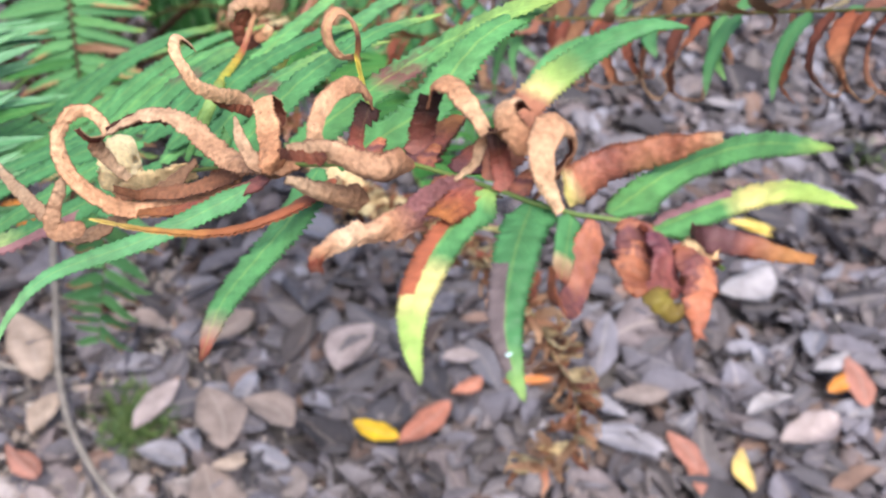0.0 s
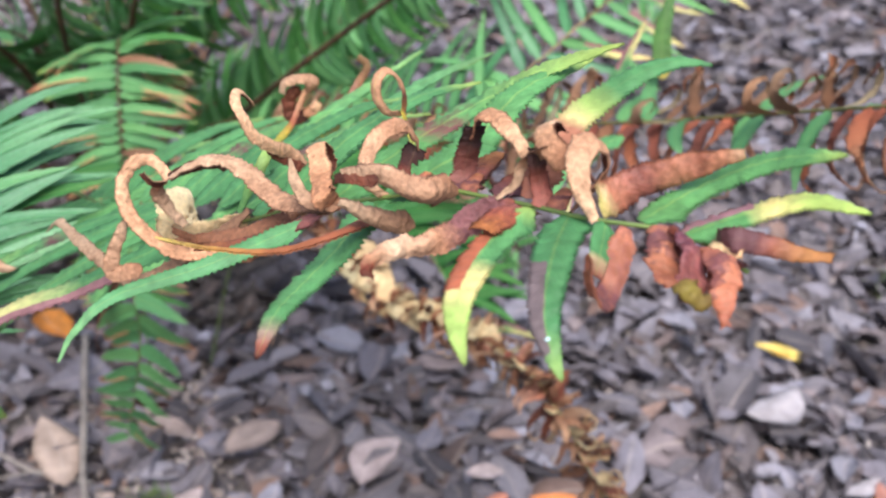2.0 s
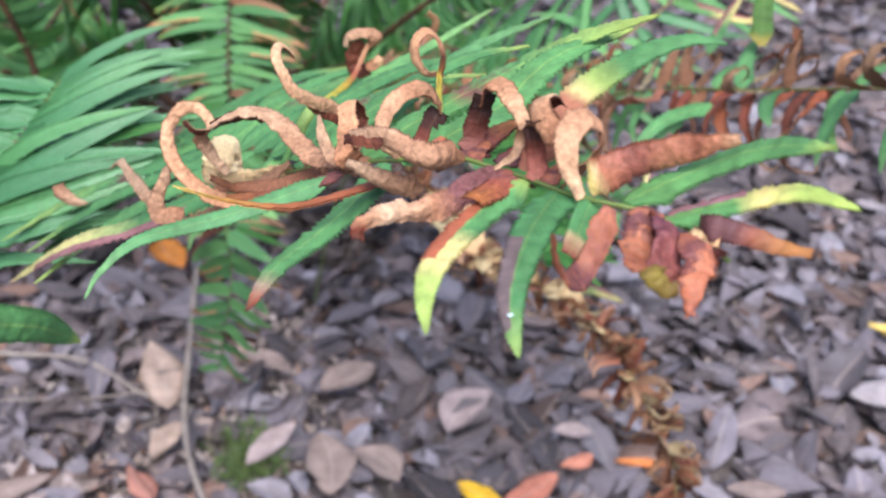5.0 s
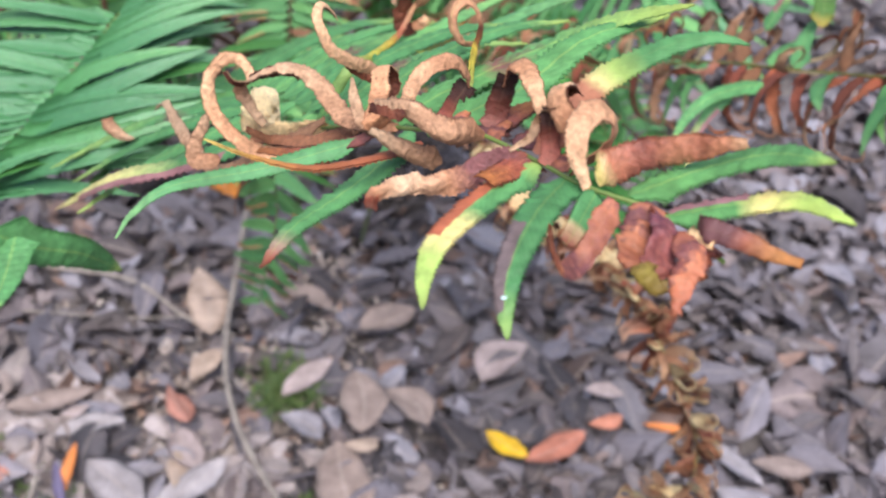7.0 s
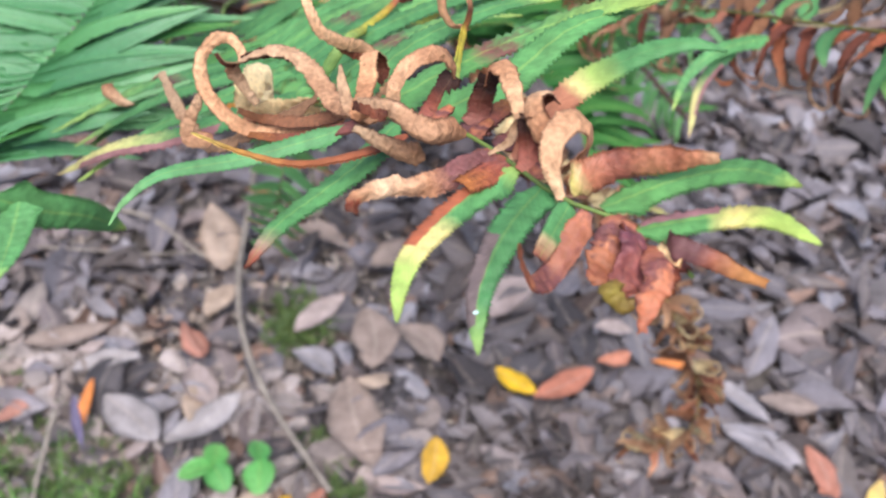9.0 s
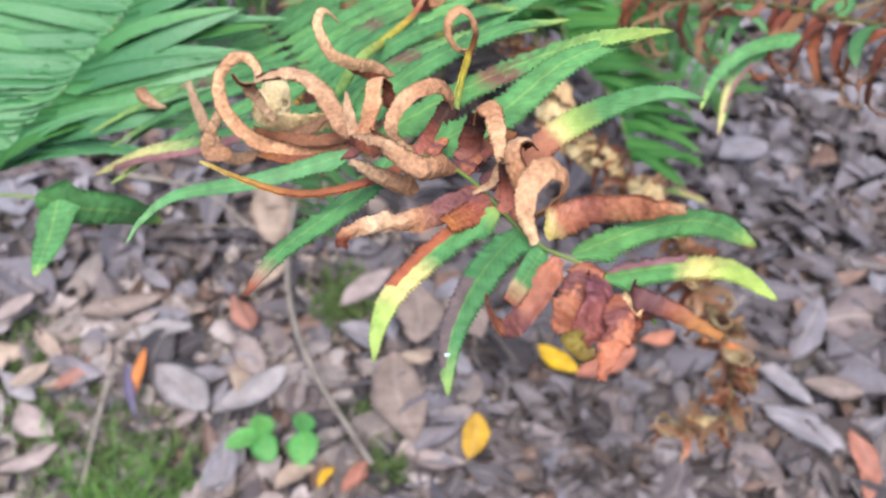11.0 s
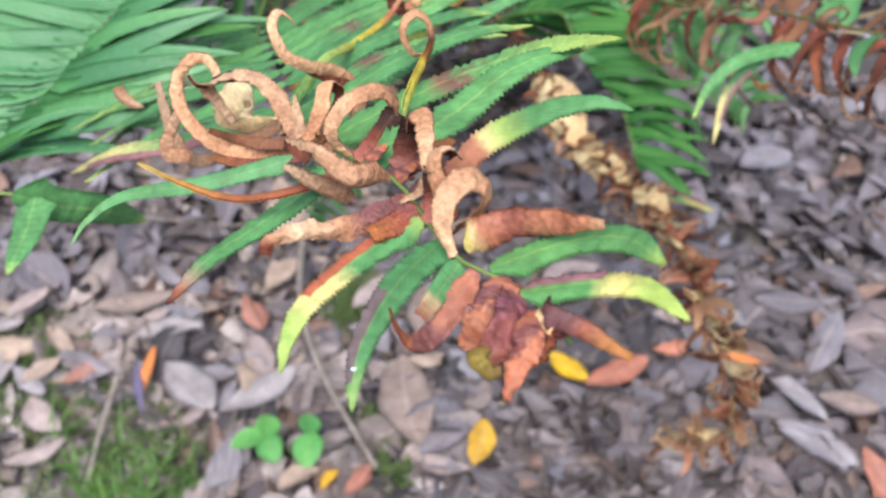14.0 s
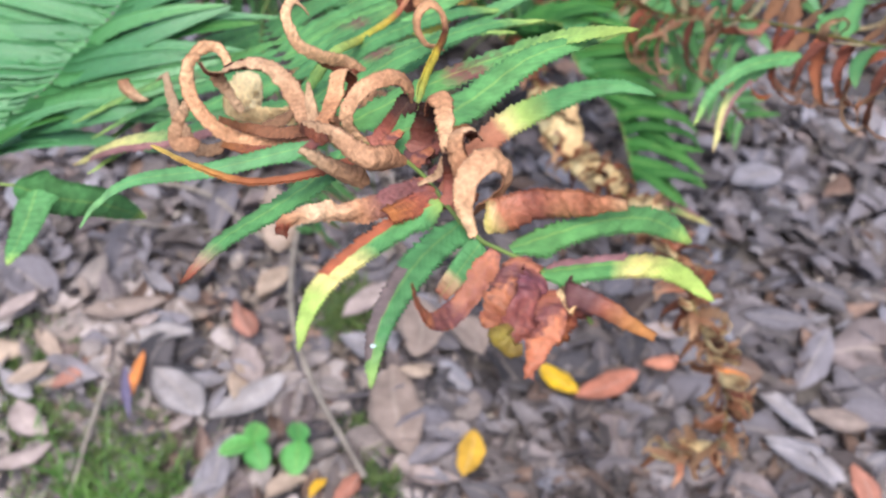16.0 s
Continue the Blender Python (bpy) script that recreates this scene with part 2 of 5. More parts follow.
M_RACHIS = stem_material("green_rachis", lin(110, 130, 60), lin(92, 110, 52))
M_STEM = stem_material("dark_brown_stem", lin(62, 42, 30), lin(96, 66, 42))
M_OLIVESTEM = stem_material("dark_olive_rachis", lin(84, 84, 40), lin(112, 102, 50))
M_DRYSTEM = stem_material("dry_olive_stem", lin(120, 100, 52), lin(158, 128, 76))
M_TWIG = stem_material("grey_twig", lin(122, 110, 102), lin(154, 141, 130))

M_SPECK = stem_material("chalky_white", lin(150, 176, 168), lin(180, 200, 194))


def litter_material(name, stops, rough=0.75, island=True):
    """Weathered fallen leaves, each one with its own tone."""
    m = Nodes(name)
    if island:
        pick = m.add("ShaderNodeNewGeometry").outputs["Random Per Island"]
    else:
        pick = m.add("ShaderNodeObjectInfo").outputs["Random"]
    col = m.ramp(pick, stops)
    big, fine = m.noise(38.0, 3.0), m.noise(420.0, 5.0)
    col = m.mix(0.7, col, m.mix(1.0, col, m.ramp(big, [(0.32, (0.55, 0.53, 0.52, 1)), (0.68, (1.25, 1.24, 1.25, 1))]), "MULTIPLY"))
    col = m.mix(0.6, col, m.mix(1.0, col, m.ramp(fine, [(0.3, (0.6, 0.58, 0.56, 1)), (0.7, (1.2, 1.2, 1.2, 1))]), "MULTIPLY"))
    uv = m.add("ShaderNodeUVMap").outputs[0]
    sep = m.add("ShaderNodeSeparateXYZ")
    m.link(uv, sep.inputs[0])
    off = m.math("ABSOLUTE", m.math("SUBTRACT", sep.outputs[1], 0.5), 0)
    rib = m.math("LESS_THAN", off, 0.03)
    col = m.mix(m.math("MULTIPLY", rib, 0.3), col, lin(190, 172, 160))
    wave = m.math("SINE", m.math("ADD", m.math("MULTIPLY", sep.outputs[0], 60.0), m.math("MULTIPLY", off, -26.0)), 0)
    m.link(col, m.bsdf.inputs["Base Color"])
    m.bsdf.inputs["Roughness"].default_value = rough
    m.bump(m.math("ADD", m.math("MULTIPLY", wave, 0.3), fine), 0.6, 0.001)
    return m.mat


GREYS = [(0.0, lin(54, 48, 51)), (0.18, lin(101, 94, 98)), (0.34, lin(128, 121, 129)), (0.48, lin(78, 69, 69)), (0.6, lin(114, 103, 102)), (0.72, lin(148, 144, 154)), (0.8, lin(130, 115, 114)), (0.88, lin(104, 97, 102)), (0.95, lin(140, 110, 96)), (1.0, lin(54, 46, 46))]
M_LITTER = litter_material("weathered_leaf_litter", GREYS)
M_CRUMB = litter_material("leaf_crumb", [(0.0, lin(120, 104, 94)), (0.4, lin(166, 150, 140)), (0.75, lin(192, 178, 170)), (0.92, lin(166, 132, 114)), (1.0, lin(96, 84, 80))])
# Lighter leaves: the brighter side of the ground put into their colour.
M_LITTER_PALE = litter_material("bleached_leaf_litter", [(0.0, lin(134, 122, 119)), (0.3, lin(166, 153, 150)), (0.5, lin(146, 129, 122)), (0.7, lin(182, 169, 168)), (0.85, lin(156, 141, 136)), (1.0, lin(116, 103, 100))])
# Darker leaves: the dim side's shade is put into their colour.
M_LITTER_SHADE = litter_material("damp_leaf_litter", [(0.0, lin(58, 50, 50)), (0.25, lin(104, 94, 93)), (0.45, lin(128, 118, 119)), (0.62, lin(84, 71, 67)), (0.8, lin(146, 137, 140)), (0.9, lin(130, 104, 92)), (1.0, lin(94, 80, 74))])
# Very dark leaves: the shade under the fern crown painted as colour.
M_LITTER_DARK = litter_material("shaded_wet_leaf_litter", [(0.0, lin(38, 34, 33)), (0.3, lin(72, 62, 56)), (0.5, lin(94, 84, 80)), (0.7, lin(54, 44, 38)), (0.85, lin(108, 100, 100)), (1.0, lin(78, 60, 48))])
M_LITTER_ONE = litter_material("weathered_fallen_leaf", GREYS, island=False)


def fallen(name, a, b, rough=0.6):
    return litter_material(name, [(0.0, a), (1.0, b)], rough, False)


M_F_COPPER = fallen("copper_fallen_leaf", lin(206, 134, 106), lin(188, 118, 94))
M_F_OCHRE = fallen("ochre_yellow_fallen_leaf", lin(212, 164, 50), lin(190, 138, 60))
M_F_YELLOW = fallen("yellow_fallen_leaf", lin(236, 186, 30), lin(232, 176, 40))
M_F_PALEY = fallen("pale_yellow_fallen_leaf", lin(232, 206, 96), lin(226, 190, 110))
M_F_RUST = fallen("rust_fallen_leaf", lin(182, 120, 100), lin(164, 116, 102))
M_F_ORANGE = fallen("orange_fallen_leaf", lin(222, 140, 50), lin(204, 116, 66))
M_F_SILVER = fallen("silvery_fallen_leaf", lin(170, 160, 160), lin(156, 146, 146))
M_F_GREY = fallen("cool_grey_fallen_leaf", lin(150, 142, 146), lin(134, 126, 132))
M_F_PINK = fallen("pinkish_fallen_leaf", lin(178, 158, 153), lin(162, 144, 140))
M_F_UMBER = fallen("umber_fallen_leaf", lin(152, 132, 122), lin(142, 124, 116))
M_F_TAN = fallen("tan_fallen_leaf", lin(182, 158, 140), lin(172, 150, 136))
M_F_VIOLET = fallen("violet_grey_fallen_leaf", lin(112, 102, 132), lin(118, 106, 128))


def soil():
    m = Nodes("dark_crumbly_soil")
    a, b = m.noise(26.0, 5.0), m.noise(240.0, 6.0)
    col = m.ramp(a, [(0.3, lin(84, 76, 74)), (0.7, lin(136, 126, 122))])
    col = m.mix(0.7, col, m.mix(1.0, col, m.ramp(b, [(0.3, (0.5, 0.48, 0.46, 1)), (0.7, (1.3, 1.3, 1.3, 1))]), "MULTIPLY"))
    m.link(col, m.bsdf.inputs["Base Color"])
    m.bsdf.inputs["Roughness"].default_value = 0.95
    m.bump(b, 0.9, 0.006)
    return m.mat


M_SOIL = soil()


def blade_material(name, a, b):
    m = Nodes(name)
    col = m.ramp(m.add("ShaderNodeNewGeometry").outputs["Random Per Island"], [(0.0, a), (1.0, b)])
    m.link(col, m.bsdf.inputs["Base Color"])
    m.bsdf.inputs["Roughness"].default_value = 0.6
    m.thin(col, 0.3)
    return m.mat


M_GRASS = blade_material("fresh_grass", lin(74, 120, 50), lin(126, 160, 80))
M_MOSS = blade_material("dull_moss", lin(58, 84, 40), lin(112, 128, 70))
M_CLOVER = leaf_material("bright_seedling_leaf", [(0.0, lin(104, 180, 96)), (1.0, lin(126, 194, 112))], rough=0.5, through_light=0.3, size=0.03)

# ---- shapes ----
def catmull(pts, n):
    """n + 1 points on a smooth curve through pts."""
    p = [Vector(q) for q in pts]
    p = [2 * p[0] - p[1]] + p + [2 * p[-1] - p[-2]]
    out, spans = [], len(p) - 3
    for i in range(n + 1):
        x = min(i / n * spans, spans - 1e-6)
        k, f = int(x), x - int(x)
        a, b, c, d = p[k : k + 4]
        out.append(0.5 * (2 * b + (c - a) * f + (2 * a - 5 * b + 4 * c - d) * f * f + (3 * b - a - 3 * c + d) * f**3))
    return out


def even(pts, n):
    """The same curve with even spacing."""
    fine = catmull(pts, max(80, n * 4))
    run = [0.0]
    for a, b in zip(fine, fine[1:]):
        run.append(run[-1] + (b - a).length)
    out, k = [], 0
    for i in range(n + 1):
        want = run[-1] * i / n
        while k < len(run) - 2 and run[k + 1] < want:
            k += 1
        f = (want - run[k]) / max(run[k + 1] - run[k], 1e-9)
        out.append(fine[k].lerp(fine[k + 1], min(max(f, 0), 1)))
    return out


def keyed(keys, u):
    if isinstance(keys, (int, float)):
        return keys
    x = u * (len(keys) - 1)
    k = min(int(x), len(keys) - 2)
    return keys[k] + (keys[k + 1] - keys[k]) * (x - k)


def ribbon(name, pts, width, side, mats, cup=0.4, twist=0.0, teeth=20, tooth=0.2, lobe=0.3, across=6, blunt=0.0, thick=0.00035, ragged=0.0, crumple=0.0, seed=1):
    """A toothed leaflet along a curve. side: the way its width points at the base; cup: how far its section is rolled up (radians), base to tip;
    twist: degrees about its length, base to tip; lobe: the ear at its base; mats: outer and inner material."""
    rnd = random.Random(seed)
    n = 2 * teeth
    line = even(pts, n)
    tang = [(line[min(i + 1, n)] - line[max(i - 1, 0)]).normalized() for i in range(n + 1)]
    s = Vector(side)
    s = (s - s.dot(tang[0]) * tang[0]).normalized()
    bm = bmesh.new()
    uvl = bm.loops.layers.uv.new("UVMap")
    top, bot = [], []
    wob = [rnd.uniform(-1, 1) for _ in range(n + 1)]
    for i in range(n + 1):
        u, t = i / n, tang[i]
        s = (s - s.dot(t) * t).normalized()
        ang = radians(keyed(twist, u)) + 0.06 * wob[i]
        sd = s * math.cos(ang) + t.cross(s) * math.sin(ang)
        nm = sd.cross(t).normalized()
        half = width / 2 * min(1.0, 0.35 + 6 * u) * (1 - (1 - blunt) * u**2.4) ** 0.8 + 0.0002
        half *= 1 - ragged * 0.5 * (0.5 + 0.5 * math.sin(u * 23 + seed)) * (0.5 + 0.5 * wob[i])
        roll = keyed(cup, u) + 0.12 * wob[i]
        rows = []
        for j in range(across + 1):
            v = 2 * j / across - 1
            h = half
            if abs(v) > 0.99:
                h *= 1 - tooth * (i % 2) + (lobe * math.exp(-((u - 0.09) / 0.06) ** 2) if v > 0 else 0)
            if abs(roll) < 0.02:
                x, z = v * h, 0.0
            else:
                r = 2 * h / roll
                x, z = r * math.sin(v * roll / 2), r * (1 - math.cos(v * roll / 2))
            lead = (0.4 * width / teeth if (abs(v) > 0.99 and i % 2 == 0) else 0) + 0.12 * abs(v) * width * 0.3
            z += 0.012 * width * math.sin(u * 70 + abs(v) * 4)
            q = line[i] + sd * x + nm * z + t * lead
            if crumple:
                q += (noise.noise_vector(q * (2.2 / width) + Vector((seed, 0, 0))) + 0.5 * noise.noise_vector(q * (5.5 / width))) * crumple * width
            rows.append(q)
        top.append([bm.verts.new(p + nm * thick / 2) for p in rows])
        bot.append([bm.verts.new(p - nm * thick / 2) for p in rows])

    swap = keyed(cup, 0.7) < 0

    def quad(a, b, c, d, us, mi):
        mi = 1 - mi if swap else mi
        f = bm.faces.new((a, b, c, d))
        f.material_index, f.smooth = mi, True
        for lo, w in zip(f.loops, us):
            lo[uvl].uv = w

    for i in range(n):
        for j in range(across):
            us = [(i / n, j / across), ((i + 1) / n, j / across), ((i + 1) / n, (j + 1) / across), (i / n, (j + 1) / across)]
            quad(top[i][j], top[i + 1][j], top[i + 1][j + 1], top[i][j + 1], us, 1)
            quad(bot[i][j], bot[i][j + 1], bot[i + 1][j + 1], bot[i + 1][j], [us[0], us[3], us[2], us[1]], 0)
        for j in (0, across):
            us = [(i / n, j / across), ((i + 1) / n, j / across)]
            quad(top[i][j], bot[i][j], bot[i + 1][j], top[i + 1][j], [us[0], us[0], us[1], us[1]], 0)
    me = bpy.data.meshes.new(name)
    bm.to_mesh(me)
    bm.free()
    for m in mats:
        me.materials.append(m)
    return me


def tube(name, pts, r0, r1, mat, n=40, sides=7, wobble=0.0, seed=1):
    """A tapered round stem along a curve."""
    rnd = random.Random(seed)
    line = even(pts, n)
    bm = bmesh.new()
    rings, ref = [], Vector((0.3, 0.2, 0.9))
    for i, p in enumerate(line):
        t = (line[min(i + 1, n)] - line[max(i - 1, 0)]).normalized()
        a = t.cross(ref).normalized()
        b = t.cross(a)
        r = r0 + (r1 - r0) * i / n
        r *= 1 + wobble * rnd.uniform(-1, 1)
        rings.append([bm.verts.new(p + r * (a * math.cos(k * math.tau / sides) + b * math.sin(k * math.tau / sides))) for k in range(sides)])
    for a, b in zip(rings, rings[1:]):
        for k in range(sides):
            bm.faces.new((a[k], a[(k + 1) % sides], b[(k + 1) % sides], b[k])).smooth = True
    bm.faces.new(rings[0][::-1])
    bm.faces.new(rings[-1])
    bmesh.ops.recalc_face_normals(bm, faces=bm.faces)
    me = bpy.data.meshes.new(name)
    bm.to_mesh(me)
    bm.free()
    me.materials.append(mat)
    return me


def child(name, me, parent, label="", m=None):
    ob = new(name, me)
    ob.parent = parent
    if m is not None:
        ob.matrix_basis = m
    if label:
        ob["label"] = label
    return ob


# ---- ground ----
def undulation(x, y):
    return 0.012 * noise.noise(Vector((x * 2.3, y * 2.3, 0.3))) + 0.006 * noise.noise(Vector((x * 7, y * 7, 1.7)))


def build_ground():
    bm = bmesh.new()
    xs = [-400, -60, -12, -5] + [-3 + 0.06 * i for i in range(101)] + [5, 12, 60, 400]
    ys = [-400, -60, -8, -1.5] + [-0.4 + 0.06 * i for i in range(101)] + [8, 16, 60, 400]
    grid = [[bm.verts.new((x, y, -0.026 + (undulation(x, y) if abs(x) < 4 and -1 < y < 7 else 0))) for x in xs] for y in ys]
    for a, b in zip(grid, grid[1:]):
        for k in range(len(xs) - 1):
            bm.faces.new((a[k], a[k + 1], b[k + 1], b[k])).smooth = True
    me = bpy.data.meshes.new("ground")
    bm.to_mesh(me)
    bm.free()
    me.materials.append(M_SOIL)
    tagged(new("ground", me), "dark crumbly forest soil under fallen leaves", "ground", kind="structure")


build_ground()


def leaf_grid(seed, along=9, over=5, broken=False):
    """A fallen leaf one unit long, lying flat: bent, folded on its midrib, with curled edges; broken: often torn off short."""
    rnd = random.Random(seed)
    slim, bend, fold, curl, sweep, twist = rnd.uniform(0.3, 0.52), rnd.uniform(-0.5, 0.7), rnd.uniform(-0.25, 0.5), rnd.uniform(-0.6, 0.9), rnd.uniform(-0.12, 0.12), rnd.uniform(-0.5, 0.5)
    fat = rnd.uniform(0.88, 1.15)
    cut = rnd.choice((1.0, 1.0, 0.82, 0.7, 0.6)) if broken else 1.0
    rag = [rnd.uniform(-0.09, 0.05) if cut < 1 else 0.0 for _ in range(over)]
    verts, uvs = [], []
    for i in range(along):
        u = cut * i / (along - 1)
        w = slim / 2 * (math.sin(math.pi * u**fat) ** 0.75 + 0.02) * (1 + 0.06 * math.sin(u * 17 + seed))
        for j in range(over):
            v = 2 * j / (over - 1) - 1
            y = v * w + sweep * math.sin(math.pi * u)
            z = abs(v) * w * fold + curl * w * v * v * abs(v) + bend * 0.25 * (u - 0.5) ** 2 + twist * v * w * (u - 0.5) + 0.012 * math.sin(9 * u + 3 * v + seed)
            verts.append((u - 0.5 + (rag[j] if i == along - 1 else 0.0), y, z))
            uvs.append((u, j / (over - 1)))
    low = min(q[2] for q in verts)
    verts = [(x, y, z - low) for x, y, z in verts]
    faces = [(i * over + j, (i + 1) * over + j, (i + 1) * over + j + 1, i * over + j + 1) for i in range(along - 1) for j in range(over - 1)]
    return np.array(verts), np.array(faces), np.array(uvs)


def mesh_of(name, verts, faces, uvs, mat):
    me = bpy.data.meshes.new(name)
    me.vertices.add(len(verts))
    me.vertices.foreach_set("co", np.asarray(verts, np.float32).ravel())
    me.loops.add(faces.size)
    me.loops.foreach_set("vertex_index", faces.ravel().astype(np.int32))
    me.polygons.add(len(faces))
    me.polygons.foreach_set("loop_start", np.arange(0, faces.size, 4, dtype=np.int32))
    me.polygons.foreach_set("use_smooth", np.ones(len(faces), bool))
    me.uv_layers.new(name="UVMap").data.foreach_set("uv", uvs[faces.ravel()].astype(np.float32).ravel())
    me.materials.append(mat)
    me.update(calc_edges=True)
    me.validate()
    return me


def shell(seed, mat, length=1.0, width=1.0, name="fallen_leaf", high=1.0, broken=False):
    """The same leaf with a thickness, as a mesh of its own."""
    v, f, uv = leaf_grid(seed, 11, 7, broken)
    v = v * (length, length * width, length * high)
    low = v - (0, 0, 0.0006)
    n = len(v)
    rim = []
    along, over = 11, 7
    for i in range(along - 1):
        for j in (0, over - 1):
            a, b = i * over + j, (i + 1) * over + j
            rim.append((a, b, b + n, a + n))
    faces = np.concatenate([f, f[:, ::-1] + n, np.array(rim)])
    return mesh_of(name, np.concatenate([v, low]), faces, np.concatenate([uv, uv]), mat)


def scatter(name, count, x0, x1, y0, y1, seed, top, size, along=9, over=5, label="", near_part=False, mat=M_LITTER, fade=0.0):
    """One mesh of many leaves, strewn flat and a little tilted, in layers."""
    rng = np.random.default_rng(seed)
    kinds = [leaf_grid(seed * 31 + k, along, over, True) for k in range(20)]
    V, F, UV, base = [], [], [], 0
    for _ in range(count):
        v, f, uv = kinds[rng.integers(len(kinds))]
        x, y = rng.uniform(x0, x1), rng.uniform(y0, y1)
        layer = rng.uniform(0, 1)
        d = rng.uniform(0, 0.4)
        if fade and min(x - x0, x1 - x, y - y0, y1 - y) < d * fade:
            continue
        if near_part and min(x + 1.2, 1.35 - x, y - 0.05, 2.25 - y) > d:
            continue
        if (max(abs(x) - 2.2, 0) / 1.1) ** 2 + (max(y - 4.6, 0.4 - y, 0) / 1.5) ** 2 > rng.uniform(0.1, 1.1):
            continue
        if layer > 0.55 and bare(x, y, rng.uniform()):
            continue
        s = size * rng.lognormal(0, 0.32)
        e = Euler((rng.normal(0, 0.42), rng.normal(0, 0.34), rng.uniform(0, math.tau)))
        m = np.array(e.to_matrix())
        z = -0.024 + top * layer + undulation(x, y)
        V.append((v * s * (1, rng.uniform(0.85, 1.25), rng.choice([-1, 1, 1]))) @ m.T + (x, y, z + 0.004))
        F.append(f + base)
        UV.append(uv)
        base += len(v)
    me = mesh_of(name, np.concatenate(V), np.concatenate(F), np.concatenate(UV), mat)
    return tagged(new(name, me), label, "leaf litter", kind="stuff")


BARE = [(-0.33, 0.86, 0.13), (-0.23, 0.92, 0.06), (-0.40, 0.60, 0.11), (-0.55, 0.66, 0.07), (-0.14, 0.75, 0.035), (-0.3, 1.15, 0.1)]


def bare(x, y, r):
    """Where more soil shows between the leaves."""
    return any((x - a) ** 2 + (y - b) ** 2 < c * c * (0.4 + r) for a, b, c in BARE)


scatter("leaf_litter", 18000, -1.25, 1.4, 0.05, 2.3, 3, 0.026, 0.052, fade=1.0, label="deep litter of grey-brown weathered fallen leaves")
scatter("far_leaf_litter", 52000, -3.2, 3.4, -1.2, 6.0, 5, 0.024, 0.062, along=5, over=3, near_part=True, label="far litter of grey-brown weathered fallen leaves")


# Bright and shaded sides of the ground, painted by leaf colour.
scatter("pale_leaf_litter", 1250, -0.62, -0.03, 0.42, 0.84, 21, 0.032, 0.05, label="pinkish grey fallen leaves over soil, brighter ground painted into their colour", mat=M_LITTER_PALE)
scatter("damp_leaf_litter", 1500, 0.0, 0.42, 0.58, 0.95, 22, 0.034, 0.042, label="dark brown fallen leaves under the fern, shade painted into their colour", mat=M_LITTER_SHADE)

# The crown's shade on the ground, put into dark leaf colour.
scatter("crown_leaf_litter", 3200, -0.72, -0.20, 1.36, 1.95, 23, 0.036, 0.05, label="fallen leaves round the fern crown, its shade painted dark on them", mat=M_LITTER_DARK)


def crumbs():
    """Broken bits of leaf and bark between the leaves."""
    rng = np.random.default_rng(9)
    V, F, UV = [], [], []
    for k in range(9000):
        x, y = rng.uniform(-1.1, 1.2), rng.uniform(0.3, 2.0)
        if k > 3000:
            a, b, c = BARE[rng.integers(len(BARE))]
            x, y = rng.normal(a, c * 0.8), rng.normal(b, c * 0.8)
        e = np.array(Euler((rng.normal(0, 0.5), rng.normal(0, 0.5), rng.uniform(0, 6.28))).to_matrix())
        s = rng.uniform(0.003, 0.011)
        q = np.array([(-1, -0.5, 0), (1, -0.4, 0), (0.8, 0.5, 0.2), (-0.7, 0.6, 0)]) * s * (rng.uniform(0.4, 1.2), rng.uniform(0.3, 0.9), 1)
        V.append(q @ e.T + (x, y, -0.012 + undulation(x, y) + rng.uniform(-0.008, 0.008)))
        F.append(np.array([[4 * k, 4 * k + 1, 4 * k + 2, 4 * k + 3]]))
        UV.append(np.array([(0, 0), (1, 0), (1, 1), (0, 1)]) * 0.3)
    tagged(new("leaf_crumbs", mesh_of("leaf_crumbs", np.concatenate(V), np.concatenate(F), np.concatenate(UV), M_CRUMB)), "broken bits of dry leaf and bark on soil", "leaf litter", kind="stuff")


crumbs()

# ---- single fallen leaves ----
def fallen_leaf(x, y, turn, length, mat, label, width=1.0, seed=1, z=0.002, tilt=0.0):
    ob = new("fallen_leaf", shell(seed, mat, length, width, high=0.55))
    ob.matrix_basis = pose(x, y, z + 0.008 + undulation(x, y), tilt, tilt * 0.6, turn)
    return tagged(ob, label, "fallen leaf", "fallen leaves on the ground")


